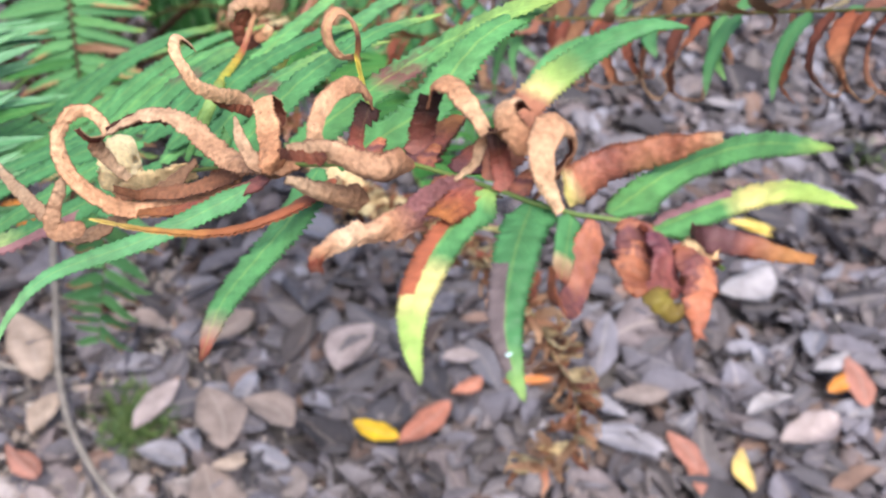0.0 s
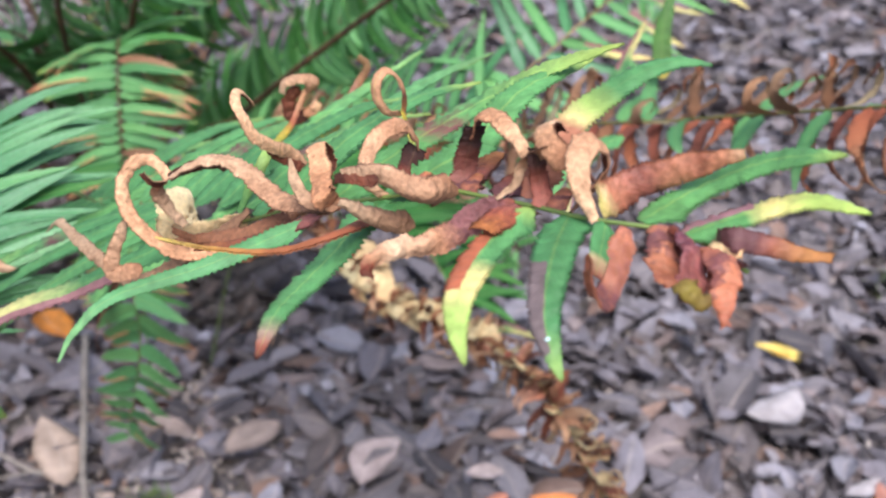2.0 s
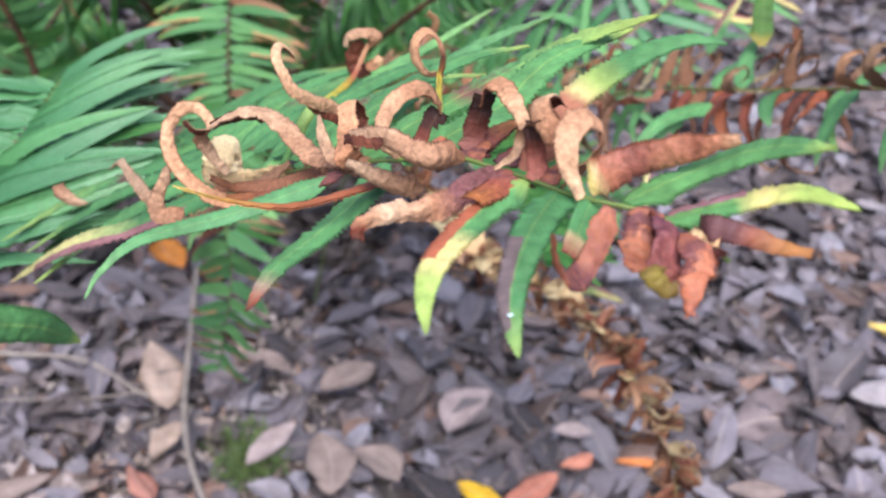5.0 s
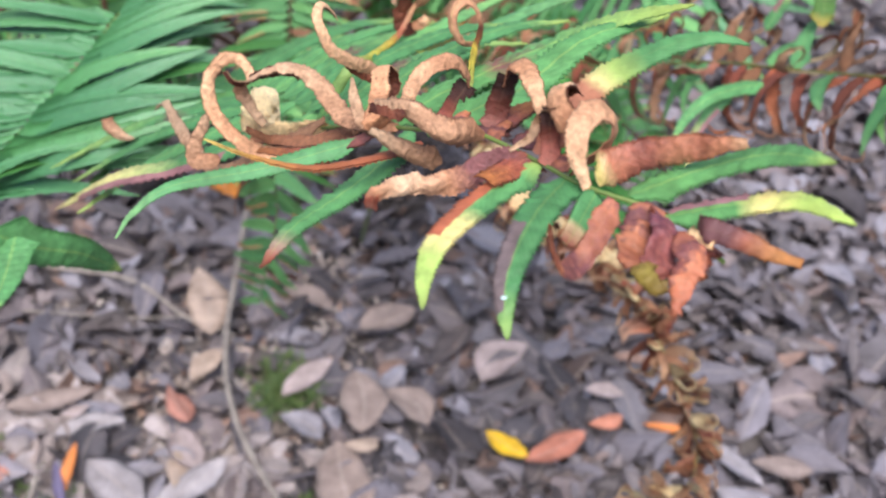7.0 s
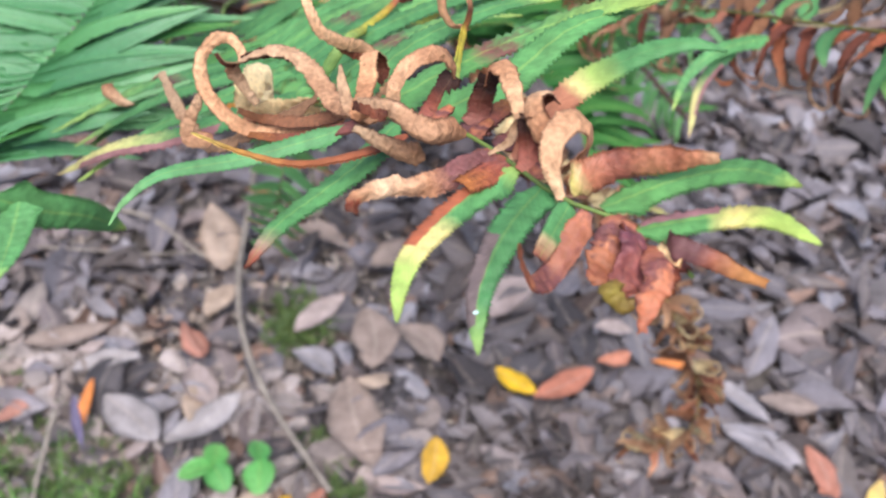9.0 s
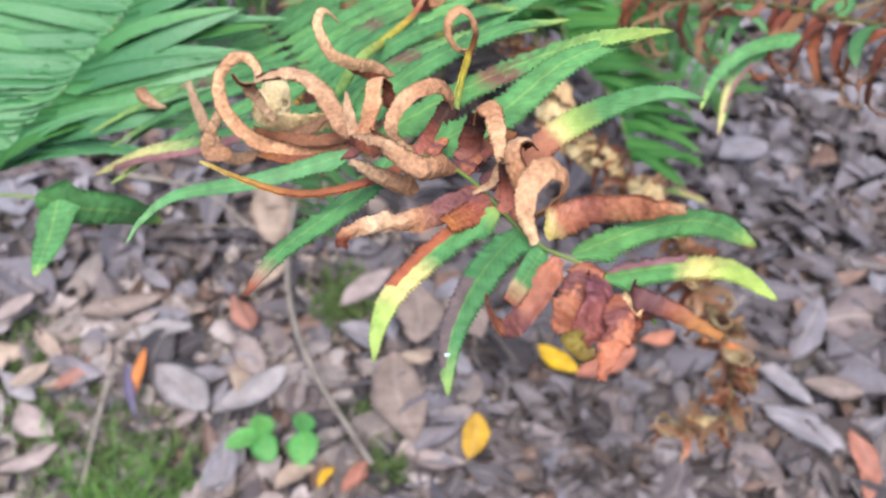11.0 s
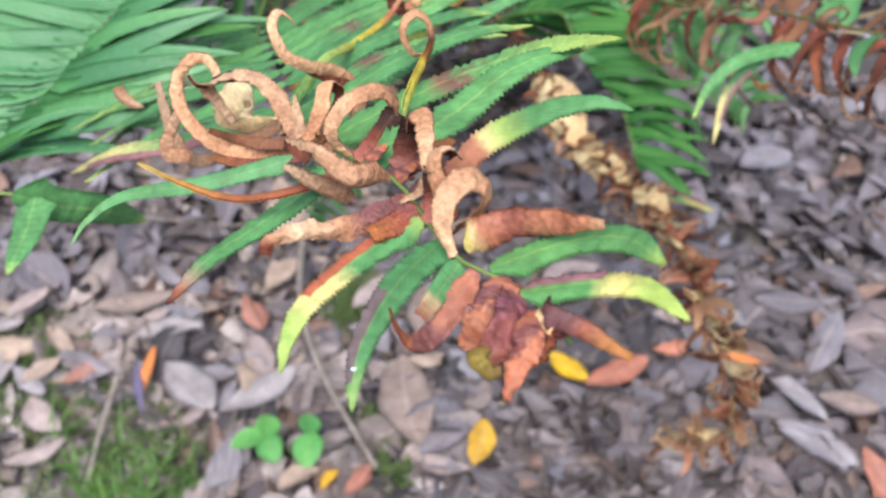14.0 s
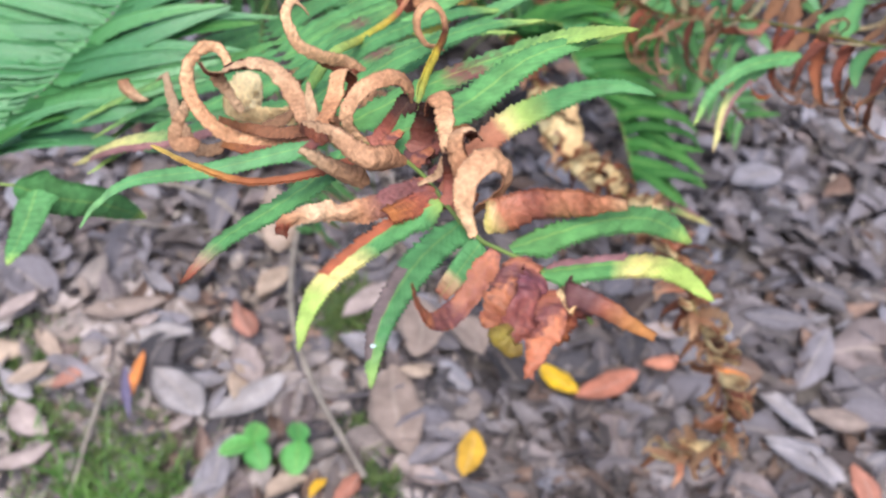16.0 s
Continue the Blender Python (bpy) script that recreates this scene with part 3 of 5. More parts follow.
for spec in [
    (0.046, 0.905, -22, 0.060, M_F_YELLOW, "bright yellow fallen leaf lying on grey leaves", 1.2, 61, 0.024),
    (0.101, 0.919, 51, 0.092, M_F_COPPER, "rust red smooth fallen leaf beside a yellow one", 0.9, 61, 0.026),
    (0.151, 0.999, 38, 0.048, M_F_COPPER, "small rust orange fallen leaf among grey leaves", 1.2, 9, 0.010),
    (-0.014, 0.762, 99, 0.066, M_F_OCHRE, "orange yellow fallen leaf among grey leaves", 1.1, 61, 0.020),
    (0.474, 0.886, -89, 0.064, M_F_PALEY, "pale yellow fallen leaf among grey leaves", 1.0, 4, 0.010),
    (0.578, 1.361, -34, 0.069, M_F_PALEY, "buff yellow fallen leaf on grey litter", 1.0, 14, 0.012),
    (-0.106, 0.789, -58, 0.132, M_F_UMBER, "large umber oval fallen leaf lying flat", 1.15, 61, 0.018),
    (-0.275, 0.737, 62, 0.108, M_F_SILVER, "silvery grey oval fallen leaf lying flat", 1.0, 21, 0.012),
    (-0.295, 0.783, -46, 0.074, M_F_PINK, "silvery pale fallen leaf propped on another", 1.0, 22, 0.010),
    (-0.346, 0.707, -24, 0.093, M_F_SILVER, "silvery pale oval fallen leaf on bare soil", 1.1, 23, 0.012),
    (-0.396, 0.701, -74, 0.073, M_F_ORANGE, "orange fallen leaf standing on its edge", 0.5, 61, 0.020, 20),
    (-0.395, 0.681, -52, 0.078, M_F_VIOLET, "violet grey narrow fallen leaf beside an orange one", 0.34, 61, 0.018),
    (-0.469, 0.610, -24, 0.064, M_F_PINK, "pinkish fallen leaf with a pale face", 1.2, 27, 0.012),
    (-0.448, 0.563, 52, 0.068, M_F_PINK, "large pinkish grey fallen leaf lying flat", 1.0, 28, 0.010),
    (-0.053, 0.762, 65, 0.080, M_F_GREY, "grey oval fallen leaf lying flat", 1.0, 29, 0.010),
    (-0.259, 0.638, 93, 0.092, M_F_GREY, "long grey fallen leaf beside a seedling", 0.95, 30, 0.010),
    (-0.483, 0.805, 39, 0.102, M_F_UMBER, "wide brown fallen leaf half buried in soil", 1.1, 31, 0.006),
    (-0.414, 0.773, 38, 0.080, M_F_SILVER, "silvery fallen leaf with a torn edge", 1.1, 55, 0.010),
    (-0.524, 0.710, -29, 0.067, M_F_TAN, "pale buff fallen leaf half buried in soil", 1.0, 32, 0.008),
    (0.201, 1.413, 45, 0.093, M_F_GREY, "pale silvery fallen leaf curled at its edge", 1.5, 33, 0.014),
    (-0.143, 0.654, 78, 0.031, M_F_YELLOW, "small bright yellow fallen leaf", 0.9, 34, 0.012),
    (-0.116, 0.667, 78, 0.047, M_F_RUST, "dull red fallen leaf beside a tan one", 1.0, 35, 0.010),
    (-0.175, 0.644, 55, 0.051, M_F_TAN, "tan fallen leaf with a curled edge", 1.2, 36, 0.010),
    (0.337, 0.923, -14, 0.100, M_F_GREY, "long silvery grey fallen leaf lying flat", 0.85, 62, 0.008),
    (0.303, 0.987, -30, 0.102, M_F_GREY, "silvery grey leaf under another", 0.7, 65, 0.006),
    (-0.391, 1.022, -58, 0.140, M_F_TAN, "buff folded fallen leaf with a torn edge", 0.9, 38, 0.012),
    (-0.336, 0.912, 77, 0.055, M_F_TAN, "tan fallen leaf lying on a twig", 1.1, 39, 0.012),
    (-0.334, 0.840, -38, 0.054, M_F_RUST, "dull reddish fallen leaf among grey leaves", 0.9, 40, 0.010),
    (0.641, 1.034, -91, 0.091, M_F_RUST, "orange brown fallen leaf among grey ones", 0.9, 42, 0.012),
    (0.411, 0.884, -88, 0.084, M_F_RUST, "light brown fallen leaf among grey ones", 0.9, 43, 0.012),
    (0.623, 1.036, 44, 0.063, M_F_ORANGE, "amber fallen leaf among grey ones", 0.9, 44, 0.012),
    (0.541, 1.228, 38, 0.107, M_F_SILVER, "pale silvery fallen leaf lying flat", 1.5, 45, 0.014),
    (0.580, 1.364, -14, 0.066, M_F_PALEY, "pale yellow fallen leaf under the frond", 1.0, 14, 0.014),
    (-0.481, 1.284, -44, 0.090, M_F_ORANGE, "orange buff fallen leaf under the ferns", 1.1, 46, 0.012),
    (-0.112, 0.859, 45, 0.038, M_F_TAN, "tan fallen leaf curled at the tip", 1.3, 47, 0.012),
    (-0.141, 0.920, -67, 0.103, M_F_UMBER, "umber grey fallen leaf lying flat", 1.1, 56, 0.010),
    (-0.190, 0.856, -18, 0.063, M_F_GREY, "cool grey fallen leaf beside moss", 1.3, 53, 0.010),
    (-0.266, 1.082, 167, 0.077, M_F_UMBER, "umber flat fallen leaf on bare soil", 1.2, 51, 0.010),
    (-0.083, 0.932, -32, 0.077, M_F_UMBER, "umber brown fallen leaf on litter", 1.2, 52, 0.010),
    (0.010, 1.055, 67, 0.100, M_F_PINK, "pinkish fallen leaf on brown litter", 1.1, 54, 0.010),
    (0.333, 0.909, -18, 0.086, M_F_GREY, "silvery narrow fallen leaf on darker litter", 0.7, 48, 0.012),
    (0.142, 1.042, 10, 0.048, M_F_PINK, "pale pinkish round fallen leaf", 1.5, 41, 0.012),
    (0.622, 1.072, 33, 0.065, M_F_SILVER, "small silvery fallen leaf among grey ones", 1.2, 66, 0.012),
    (0.522, 0.987, 30, 0.075, M_F_SILVER, "silvery fallen leaf among grey ones", 1.0, 67, 0.012),
    (0.562, 0.953, 31, 0.097, M_F_PINK, "pinkish grey fallen leaf among grey ones", 1.0, 68, 0.010),
    (0.365, 0.997, 8, 0.073, M_F_UMBER, "brownish curled fallen leaf among dark ones", 1.1, 69, 0.010),
    (0.400, 0.903, -67, 0.067, M_F_RUST, "orange brown fallen leaf with a curled edge", 0.9, 70, 0.012),
    (0.227, 1.015, -173, 0.062, M_F_ORANGE, "orange leaf scrap beside a dead frond", 0.6, 71, 0.010),
    (-0.319, 0.673, 75, 0.039, M_F_PINK, "pinkish fallen leaf beside a silvery one", 1.2, 72, 0.010),
    (-0.214, 0.940, 68, 0.091, M_F_PINK, "rosy grey fallen leaf under the frond", 1.0, 73, 0.008),
    (-0.338, 0.841, -43, 0.066, M_F_RUST, "small dull red leaf on bare soil", 0.7, 74, 0.010),
    (-0.336, 0.917, 81, 0.067, M_F_TAN, "tan fallen leaf on bare soil", 1.2, 75, 0.010),
    (-0.474, 0.682, 77, 0.052, M_F_RUST, "faded rust fallen leaf on moss", 1.0, 76, 0.010),
    (-0.111, 0.841, 16, 0.040, M_F_TAN, "buff curled scrap over an umber leaf", 1.0, 77, 0.028),
    (-0.155, 1.079, 50, 0.087, M_F_UMBER, "umber fallen leaf among grey leaves", 1.2, 78, 0.010),
    (0.609, 1.748, -7, 0.057, M_F_SILVER, "pale silvery fallen leaf behind the frond", 1.6, 79, 0.012),
]:
    fallen_leaf(*spec)

LEAF_SHAPES = [shell(100 + k, M_LITTER_ONE, broken=True) for k in range(24)]


def strew():
    """The top layer: loose leaves that can be told apart."""
    rng = random.Random(17)
    done = 0
    while done < 300:
        x, y = rng.uniform(-0.75, 0.85), rng.uniform(0.45, 1.6)
        if bare(x, y, rng.random() * 0.8):
            continue
        ob = new("fallen_leaf", LEAF_SHAPES[rng.randrange(24)])
        s = rng.uniform(0.045, 0.105)
        ob.matrix_basis = pose(x, y, 0.003 + undulation(x, y) + rng.uniform(0, 0.006), rng.gauss(0, 12), rng.gauss(0, 9), rng.uniform(0, 360)) @ Matrix.Diagonal((s, s * rng.uniform(0.85, 1.3), s * rng.choice((1, 1, -0.8)), 1))
        tagged(ob, "weathered grey-brown fallen leaf on forest litter", "fallen leaf", "fallen leaves on the ground")
        done += 1


strew()


def pale_leaves():
    """Pale leaves added round the bare soil to brighten the ground there."""
    rnd = random.Random(23)
    looks = [(M_F_SILVER, "silvery pale fallen leaf on bare soil"), (M_F_GREY, "cool grey fallen leaf on bare soil"), (M_F_PINK, "pinkish grey fallen leaf on bare soil"), (M_F_GREY, "cool grey fallen leaf on bare soil"), (M_F_TAN, "buff fallen leaf on bare soil")]
    for k in range(30):
        x, y = rnd.uniform(-0.62, -0.04), rnd.uniform(0.52, 0.80)
        mat, label = looks[rnd.randrange(5)]
        if math.hypot(x + 0.35, y - 0.585) > 0.09 and math.hypot(x + 0.22, y - 0.68) > 0.05:
            fallen_leaf(x, y, rnd.uniform(0, 360), rnd.uniform(0.04, 0.08), mat, label, rnd.uniform(0.8, 1.1), 200 + k, rnd.uniform(0.004, 0.012), rnd.gauss(0, 8))


pale_leaves()

# ---- twigs ----
def twig(pts, r0, r1, label, seed=1, mat=M_TWIG):
    x, y, z = pts[0]
    ob = new("twig", tube("twig", [(a - x, b - y, c - z) for a, b, c in pts], r0, r1, mat, 50, 7, 0.12, seed))
    ob.location = (x, y, z)
    tagged(ob, label, "twig", "twigs on the ground")


twig([(-0.43, 1.26, 0.024), (-0.401, 1.17, 0.028), (-0.368, 1.07, 0.028), (-0.339, 0.98, 0.026), (-0.304, 0.9, 0.026), (-0.265, 0.838, 0.03), (-0.234, 0.80, 0.032), (-0.185, 0.752, 0.032), (-0.104, 0.686, 0.028)], 0.0050, 0.0034, "long thin grey twig lying across the leaves", 2)
twig([(-0.424, 0.684, 0.028), (-0.399, 0.611, 0.022), (-0.374, 0.54, 0.012)], 0.0034, 0.0026, "short pale twig standing out of grass", 3)
twig([(-0.62, 1.02, 0.012), (-0.5, 1.03, 0.016), (-0.40, 0.99, 0.014), (-0.33, 0.985, 0.01)], 0.0036, 0.002, "thin grey twig lying on soil", 4)
twig([(-0.60, 0.93, 0.010), (-0.45, 0.97, 0.014), (-0.36, 1.02, 0.012)], 0.0018, 0.0012, "thin brown twig lying on soil", 5)

# ---- grass, moss, seedling ----
def blades(name, spots, mat, height, wide, label, category, seed, lift=-0.02):
    """spots: (x, y, radius, count)."""
    rng = np.random.default_rng(seed)
    V, F, UV, k = [], [], [], 0
    for x, y, r, count in spots:
        for _ in range(count):
            a, d = rng.uniform(0, math.tau), r * rng.uniform() ** 0.6 * rng.uniform(0.5, 1.5)
            px, py = x + d * math.cos(a), y + d * math.sin(a)
            if noise.noise(Vector((px * 70, py * 70, seed))) < -0.05:
                continue
            h, w = height * rng.uniform(0.4, 1.2), wide * rng.uniform(0.6, 1.2)
            t, lean = rng.uniform(0, math.tau), rng.uniform(0.4, 1.7)
            z = lift + undulation(px, py)
            dx, dy, sx, sy = math.cos(t) * lean * h, math.sin(t) * lean * h, -math.sin(t) * w, math.cos(t) * w
            for q, (f, up) in enumerate(((0, 0), (0.35, 0.6), (1.0, 1.0))):
                ww = (1, 0.8, 0.1)[q]
                V += [(px + dx * f - sx * ww, py + dy * f - sy * ww, z + h * up), (px + dx * f + sx * ww, py + dy * f + sy * ww, z + h * up)]
                UV += [(f, 0), (f, 1)]
            F += [(k, k + 1, k + 3, k + 2), (k + 2, k + 3, k + 5, k + 4)]
            k += 6
    tagged(new(name, mesh_of(name, np.array(V), np.array(F), np.array(UV), mat)), label, category, kind="stuff")


blades("grass", [(-0.35, 0.565, 0.045, 130), (-0.30, 0.585, 0.032, 80), (-0.40, 0.565, 0.04, 60), (-0.33, 0.54, 0.05, 110), (-0.45, 0.60, 0.025, 24)], M_GRASS, 0.030, 0.0015, "tuft of fresh green grass between fallen leaves", "grass", 3, 0.0)
blades("moss", [(-0.232, 0.915, 0.036, 2400), (-0.256, 0.95, 0.03, 900), (-0.545, 0.66, 0.08, 3200), (-0.128, 0.755, 0.03, 1100), (-0.40, 0.61, 0.10, 1800), (0.86, 1.6, 0.07, 500), (-0.092, 0.696, 0.022, 600), (-0.30, 0.615, 0.05, 900)], M_MOSS, 0.008, 0.0015, "dull green moss patches on bare soil", "moss", 4, 0.004)


def round_leaf(length, wide, fold):
    """A rounded leaflet along +x from its stalk, folded a little on its midrib, with a thickness."""
    bm = bmesh.new()
    uvl = bm.loops.layers.uv.new("UVMap")
    sheets = []
    for lift in (0.0, -0.0004):
        rows = []
        for i in range(9):
            u = i / 8
            w = wide / 2 * (math.sin(math.pi * min(0.97, 0.04 + 0.93 * u ** 0.85)) ** 0.55)
            rows.append([bm.verts.new((u * length, v * w, lift + fold * abs(v) * w - 0.12 * length * (u - 0.3) ** 2)) for v in (-1, -0.55, 0, 0.55, 1)])
        sheets.append(rows)

    def quad(vs, us):
        f = bm.faces.new(vs)
        f.smooth = True
        for lo, w in zip(f.loops, us):
            lo[uvl].uv = w

    for s, rows in enumerate(sheets):
        for i in range(8):
            for j in range(4):
                q = [(i, j), (i + 1, j), (i + 1, j + 1), (i, j + 1)]
                q = q if s == 0 else q[::-1]
                quad([rows[a][c] for a, c in q], [(a / 8, c / 4) for a, c in q])
    for i in range(8):
        for j in (0, 4):
            quad([sheets[0][i][j], sheets[0][i + 1][j], sheets[1][i + 1][j], sheets[1][i][j]], [(i / 8, j / 4), ((i + 1) / 8, j / 4), ((i + 1) / 8, j / 4), (i / 8, j / 4)])
    me = bpy.data.meshes.new("leaflet")
    bm.to_mesh(me)
    bm.free()
    me.materials.append(M_CLOVER)
    return me


def seedling(x, y):
    plant = tagged(new("seedling"), "small bright green seedling with rounded leaflets", "seedling")
    plant.matrix_basis = pose(x, y, 0.0, 0, 0, 0)
    for cx, cy, h, leaves in ((-0.016, 0.004, 0.034, ((105, 0.026, 0.022), (215, 0.030, 0.026), (318, 0.027, 0.024))), (0.030, 0.022, 0.040, ((-70, 0.031, 0.028), (120, 0.025, 0.020)))):
        child("stalk", tube("stalk", [(0, 0, -0.02), (cx * 0.5, cy * 0.5, h * 0.6), (cx, cy, h)], 0.0008, 0.0006, M_RACHIS, 8, 5), plant)
        for turn, long, wide in leaves:
            child("leaflet", round_leaf(long, wide, 0.18), plant, m=pose(cx, cy, h, 14, 8, turn) @ Matrix.Scale(1.25, 4))


seedling(-0.214, 0.668)

# ---- fern fronds ----
SHAPES = {}


def pinna_shape(kind, mats, k):
    """A leaflet one unit long along +x, its face up, shared by many. kind: flat, wavy, hook or scroll."""
    key = (kind, mats[0].name, mats[1].name, k)
    if key not in SHAPES:
        rnd = random.Random(str(key))
        a, b = rnd.uniform(-0.05, 0.08), rnd.uniform(-0.05, 0.05)
        if kind == "flat":
            pts, cup, tw, w = [(0, 0, 0), (0.35, 0.01, 0.035 + a * 0.5), (0.7, 0.05, 0.0 + a), (1, 0.11 + b, -0.1 + a)], [-0.5, -0.35], [0, 6 * a * 20], 0.17
        elif kind == "soft":
            pts, cup, tw, w = [(0, 0, 0), (0.35, 0.0, 0.05 + a), (0.7, 0.03 + b, 0.03 + a), (1, 0.09 + b * 2, -0.09 + a)], [-0.7, -0.3, -0.9], [a * 120, b * 300], 0.155
        elif kind == "crook":
            pts = [(0, 0, 0), (0.4, 0.0, 0.04 + a), (0.74, 0.03, 0.1), (0.95, 0.06, 0.04), (0.98, 0.1 + b, -0.14), (0.82, 0.12, -0.22)]
            cup, tw, w = [0.8, 1.4, 1.0, 1.6], [0, 20 + 200 * b], 0.21
        elif kind == "hang":
            pts = [(0, 0, 0), (0.3, 0.03 + b, -0.05), (0.6, 0.02, -0.14 + a), (0.86, 0.08, -0.2), (0.96, 0.16 + b, -0.34)]
            cup, tw, w = [0.8, 1.3 + 8 * a, 2.0], [-400 * b, 50 + 1500 * b, 20 - 900 * a], 0.2
        elif kind == "wavy":
            pts, cup, tw, w = [(0, 0, 0), (0.3, -0.02, 0.05), (0.62, 0.03, -0.02 + a), (0.85, 0.1, -0.12), (0.95, 0.2 + b, -0.26)], [-0.4, -1.2], [0, 40], 0.17
        elif kind == "hook":
            pts = [(0, 0, 0), (0.35, 0.02, -0.1 + b), (0.62, 0.04, -0.32), (0.72, 0.1 + a, -0.55), (0.6, 0.16, -0.7), (0.47, 0.14, -0.6)]
            cup, tw, w = [-0.6, -2.4, -3.6], [0, 60], 0.17
        else:
            pts = [(0, 0, 0), (0.3, 0.0, 0.16 + a), (0.5, 0.04, 0.36), (0.44, 0.1, 0.55), (0.24, 0.12 + b, 0.54), (0.2, 0.08, 0.38), (0.3, 0.04, 0.32)]
            cup, tw, w = [0.5, 2.0, 3.2], [0, 50], 0.15
        SHAPES[key] = ribbon("pinna", pts, w, (0, 1, 0), mats, cup, tw, teeth=18 if kind == "soft" else 12, tooth=0.08 if kind == "soft" else 0.18, lobe=0.25, across=4, thick=0.004, ragged=0.35 if kind in ("hang", "hook", "scroll", "crook") else 0.0, crumple=0.13 if kind in ("hang", "hook", "scroll", "crook") else 0.0, seed=k + 1)
    return SHAPES[key]


def frond(pts, pairs, longest, label, kinds, stem=M_RACHIS, r=0.0018, start=0.25, up=(0, 0, 1), lean=18, droop=10, taper=0.75, seed=1, group="fern fronds", jitter=8, skip=0.0, narrow=1.0, extra=(), dirs=None, upper=None):
    """A fern frond along a curve from its base to its tip. kinds: (share, shape, materials). longest: the longest leaflet in metres."""
    rnd = random.Random(seed)
    base = Vector(pts[0])
    thing = tagged(new("fern_frond"), label, "fern frond", group)
    thing.location = base
    local = [Vector(p) - base for p in pts]
    n = pairs * 2
    line = even(local, 400)
    child("rachis", tube("rachis", local, r, r * 0.4, stem, 60, 7, 0.05, seed), thing)
    for i in range(pairs):
        f = (i + 0.5) / pairs
        for sgn in (-1, 1):
            if rnd.random() < skip:
                continue
            u = start + (1 - start) * min(0.998, f + sgn * 0.2 / pairs)
            k = min(int(u * 400), 399)
            p, t = line[k], (line[k + 1] - line[max(k - 1, 0)]).normalized()
            nrm = (Vector(up) - Vector(up).dot(t) * t).normalized()
            out = t.cross(nrm) * sgn
            size = longest * (1 - taper * f**1.7) * (0.72 + 0.28 * min(1, f * 5)) * rnd.uniform(0.86, 1.08)
            la, da = radians(lean + 14 * f + rnd.gauss(0, jitter)), radians(droop + rnd.gauss(0, jitter))
            x = (out * math.cos(la) + t * math.sin(la)) * math.cos(da) - nrm * math.sin(da)
            if dirs:
                x = (Vector(dirs[(sgn + 1) // 2]).normalized() + 0.012 * jitter * Vector((rnd.gauss(0, 1), rnd.gauss(0, 1), rnd.gauss(0, 1)))).normalized()
            z = (nrm + 0.25 * out * rnd.gauss(0.2, 0.4)).normalized()
            y = z.cross(x).normalized()
            z = x.cross(y)
            # the broad ear points towards the tip on either side
            flip = 1 if y.dot(t) > 0 else -1
            pick, acc = rnd.random(), 0.0
            for share, shape, mats in (upper if upper and out.z > 0 else kinds):
                acc += share
                if pick <= acc:
                    break
            me = pinna_shape(shape, mats, rnd.randrange(4))
            m = Matrix((x, y * flip, z)).transposed().to_4x4()
            m = Matrix.Translation(p + out * r * 0.5) @ m @ Matrix.Diagonal((size, size * narrow, size, 1))
            child("pinna", me, thing, m=m)
    for q, (way, wide, mats, cup) in enumerate(extra):
        b = Vector(way[0])
        face = (Vector(way[-1]) - b).cross(Vector((0, 0.75, -0.6)))
        child("pinna", ribbon("pinna", [Vector(w) - b for w in way], wide, face, mats, cup, teeth=30 if wide > 0.016 else 20, tooth=0.08 if wide > 0.016 else 0.16, crumple=0.13 if wide > 0.02 and mats[0] is not M_BROAD else 0.0, seed=seed + q), thing, m=Matrix.Translation(b - base))
    return thing


CROWN = (-0.45, 1.50, -0.01)
G2, F2, D2 = (M_GREEN, M_GREEN), (M_FRESH, M_FRESH), (M_DEEP, M_DEEP)
E2, RUST2, YT2 = (M_EDGED, M_EDGED), (M_RUST, M_DRYIN_SHADE), (M_YELLOWTIP, M_YELLOWTIP)

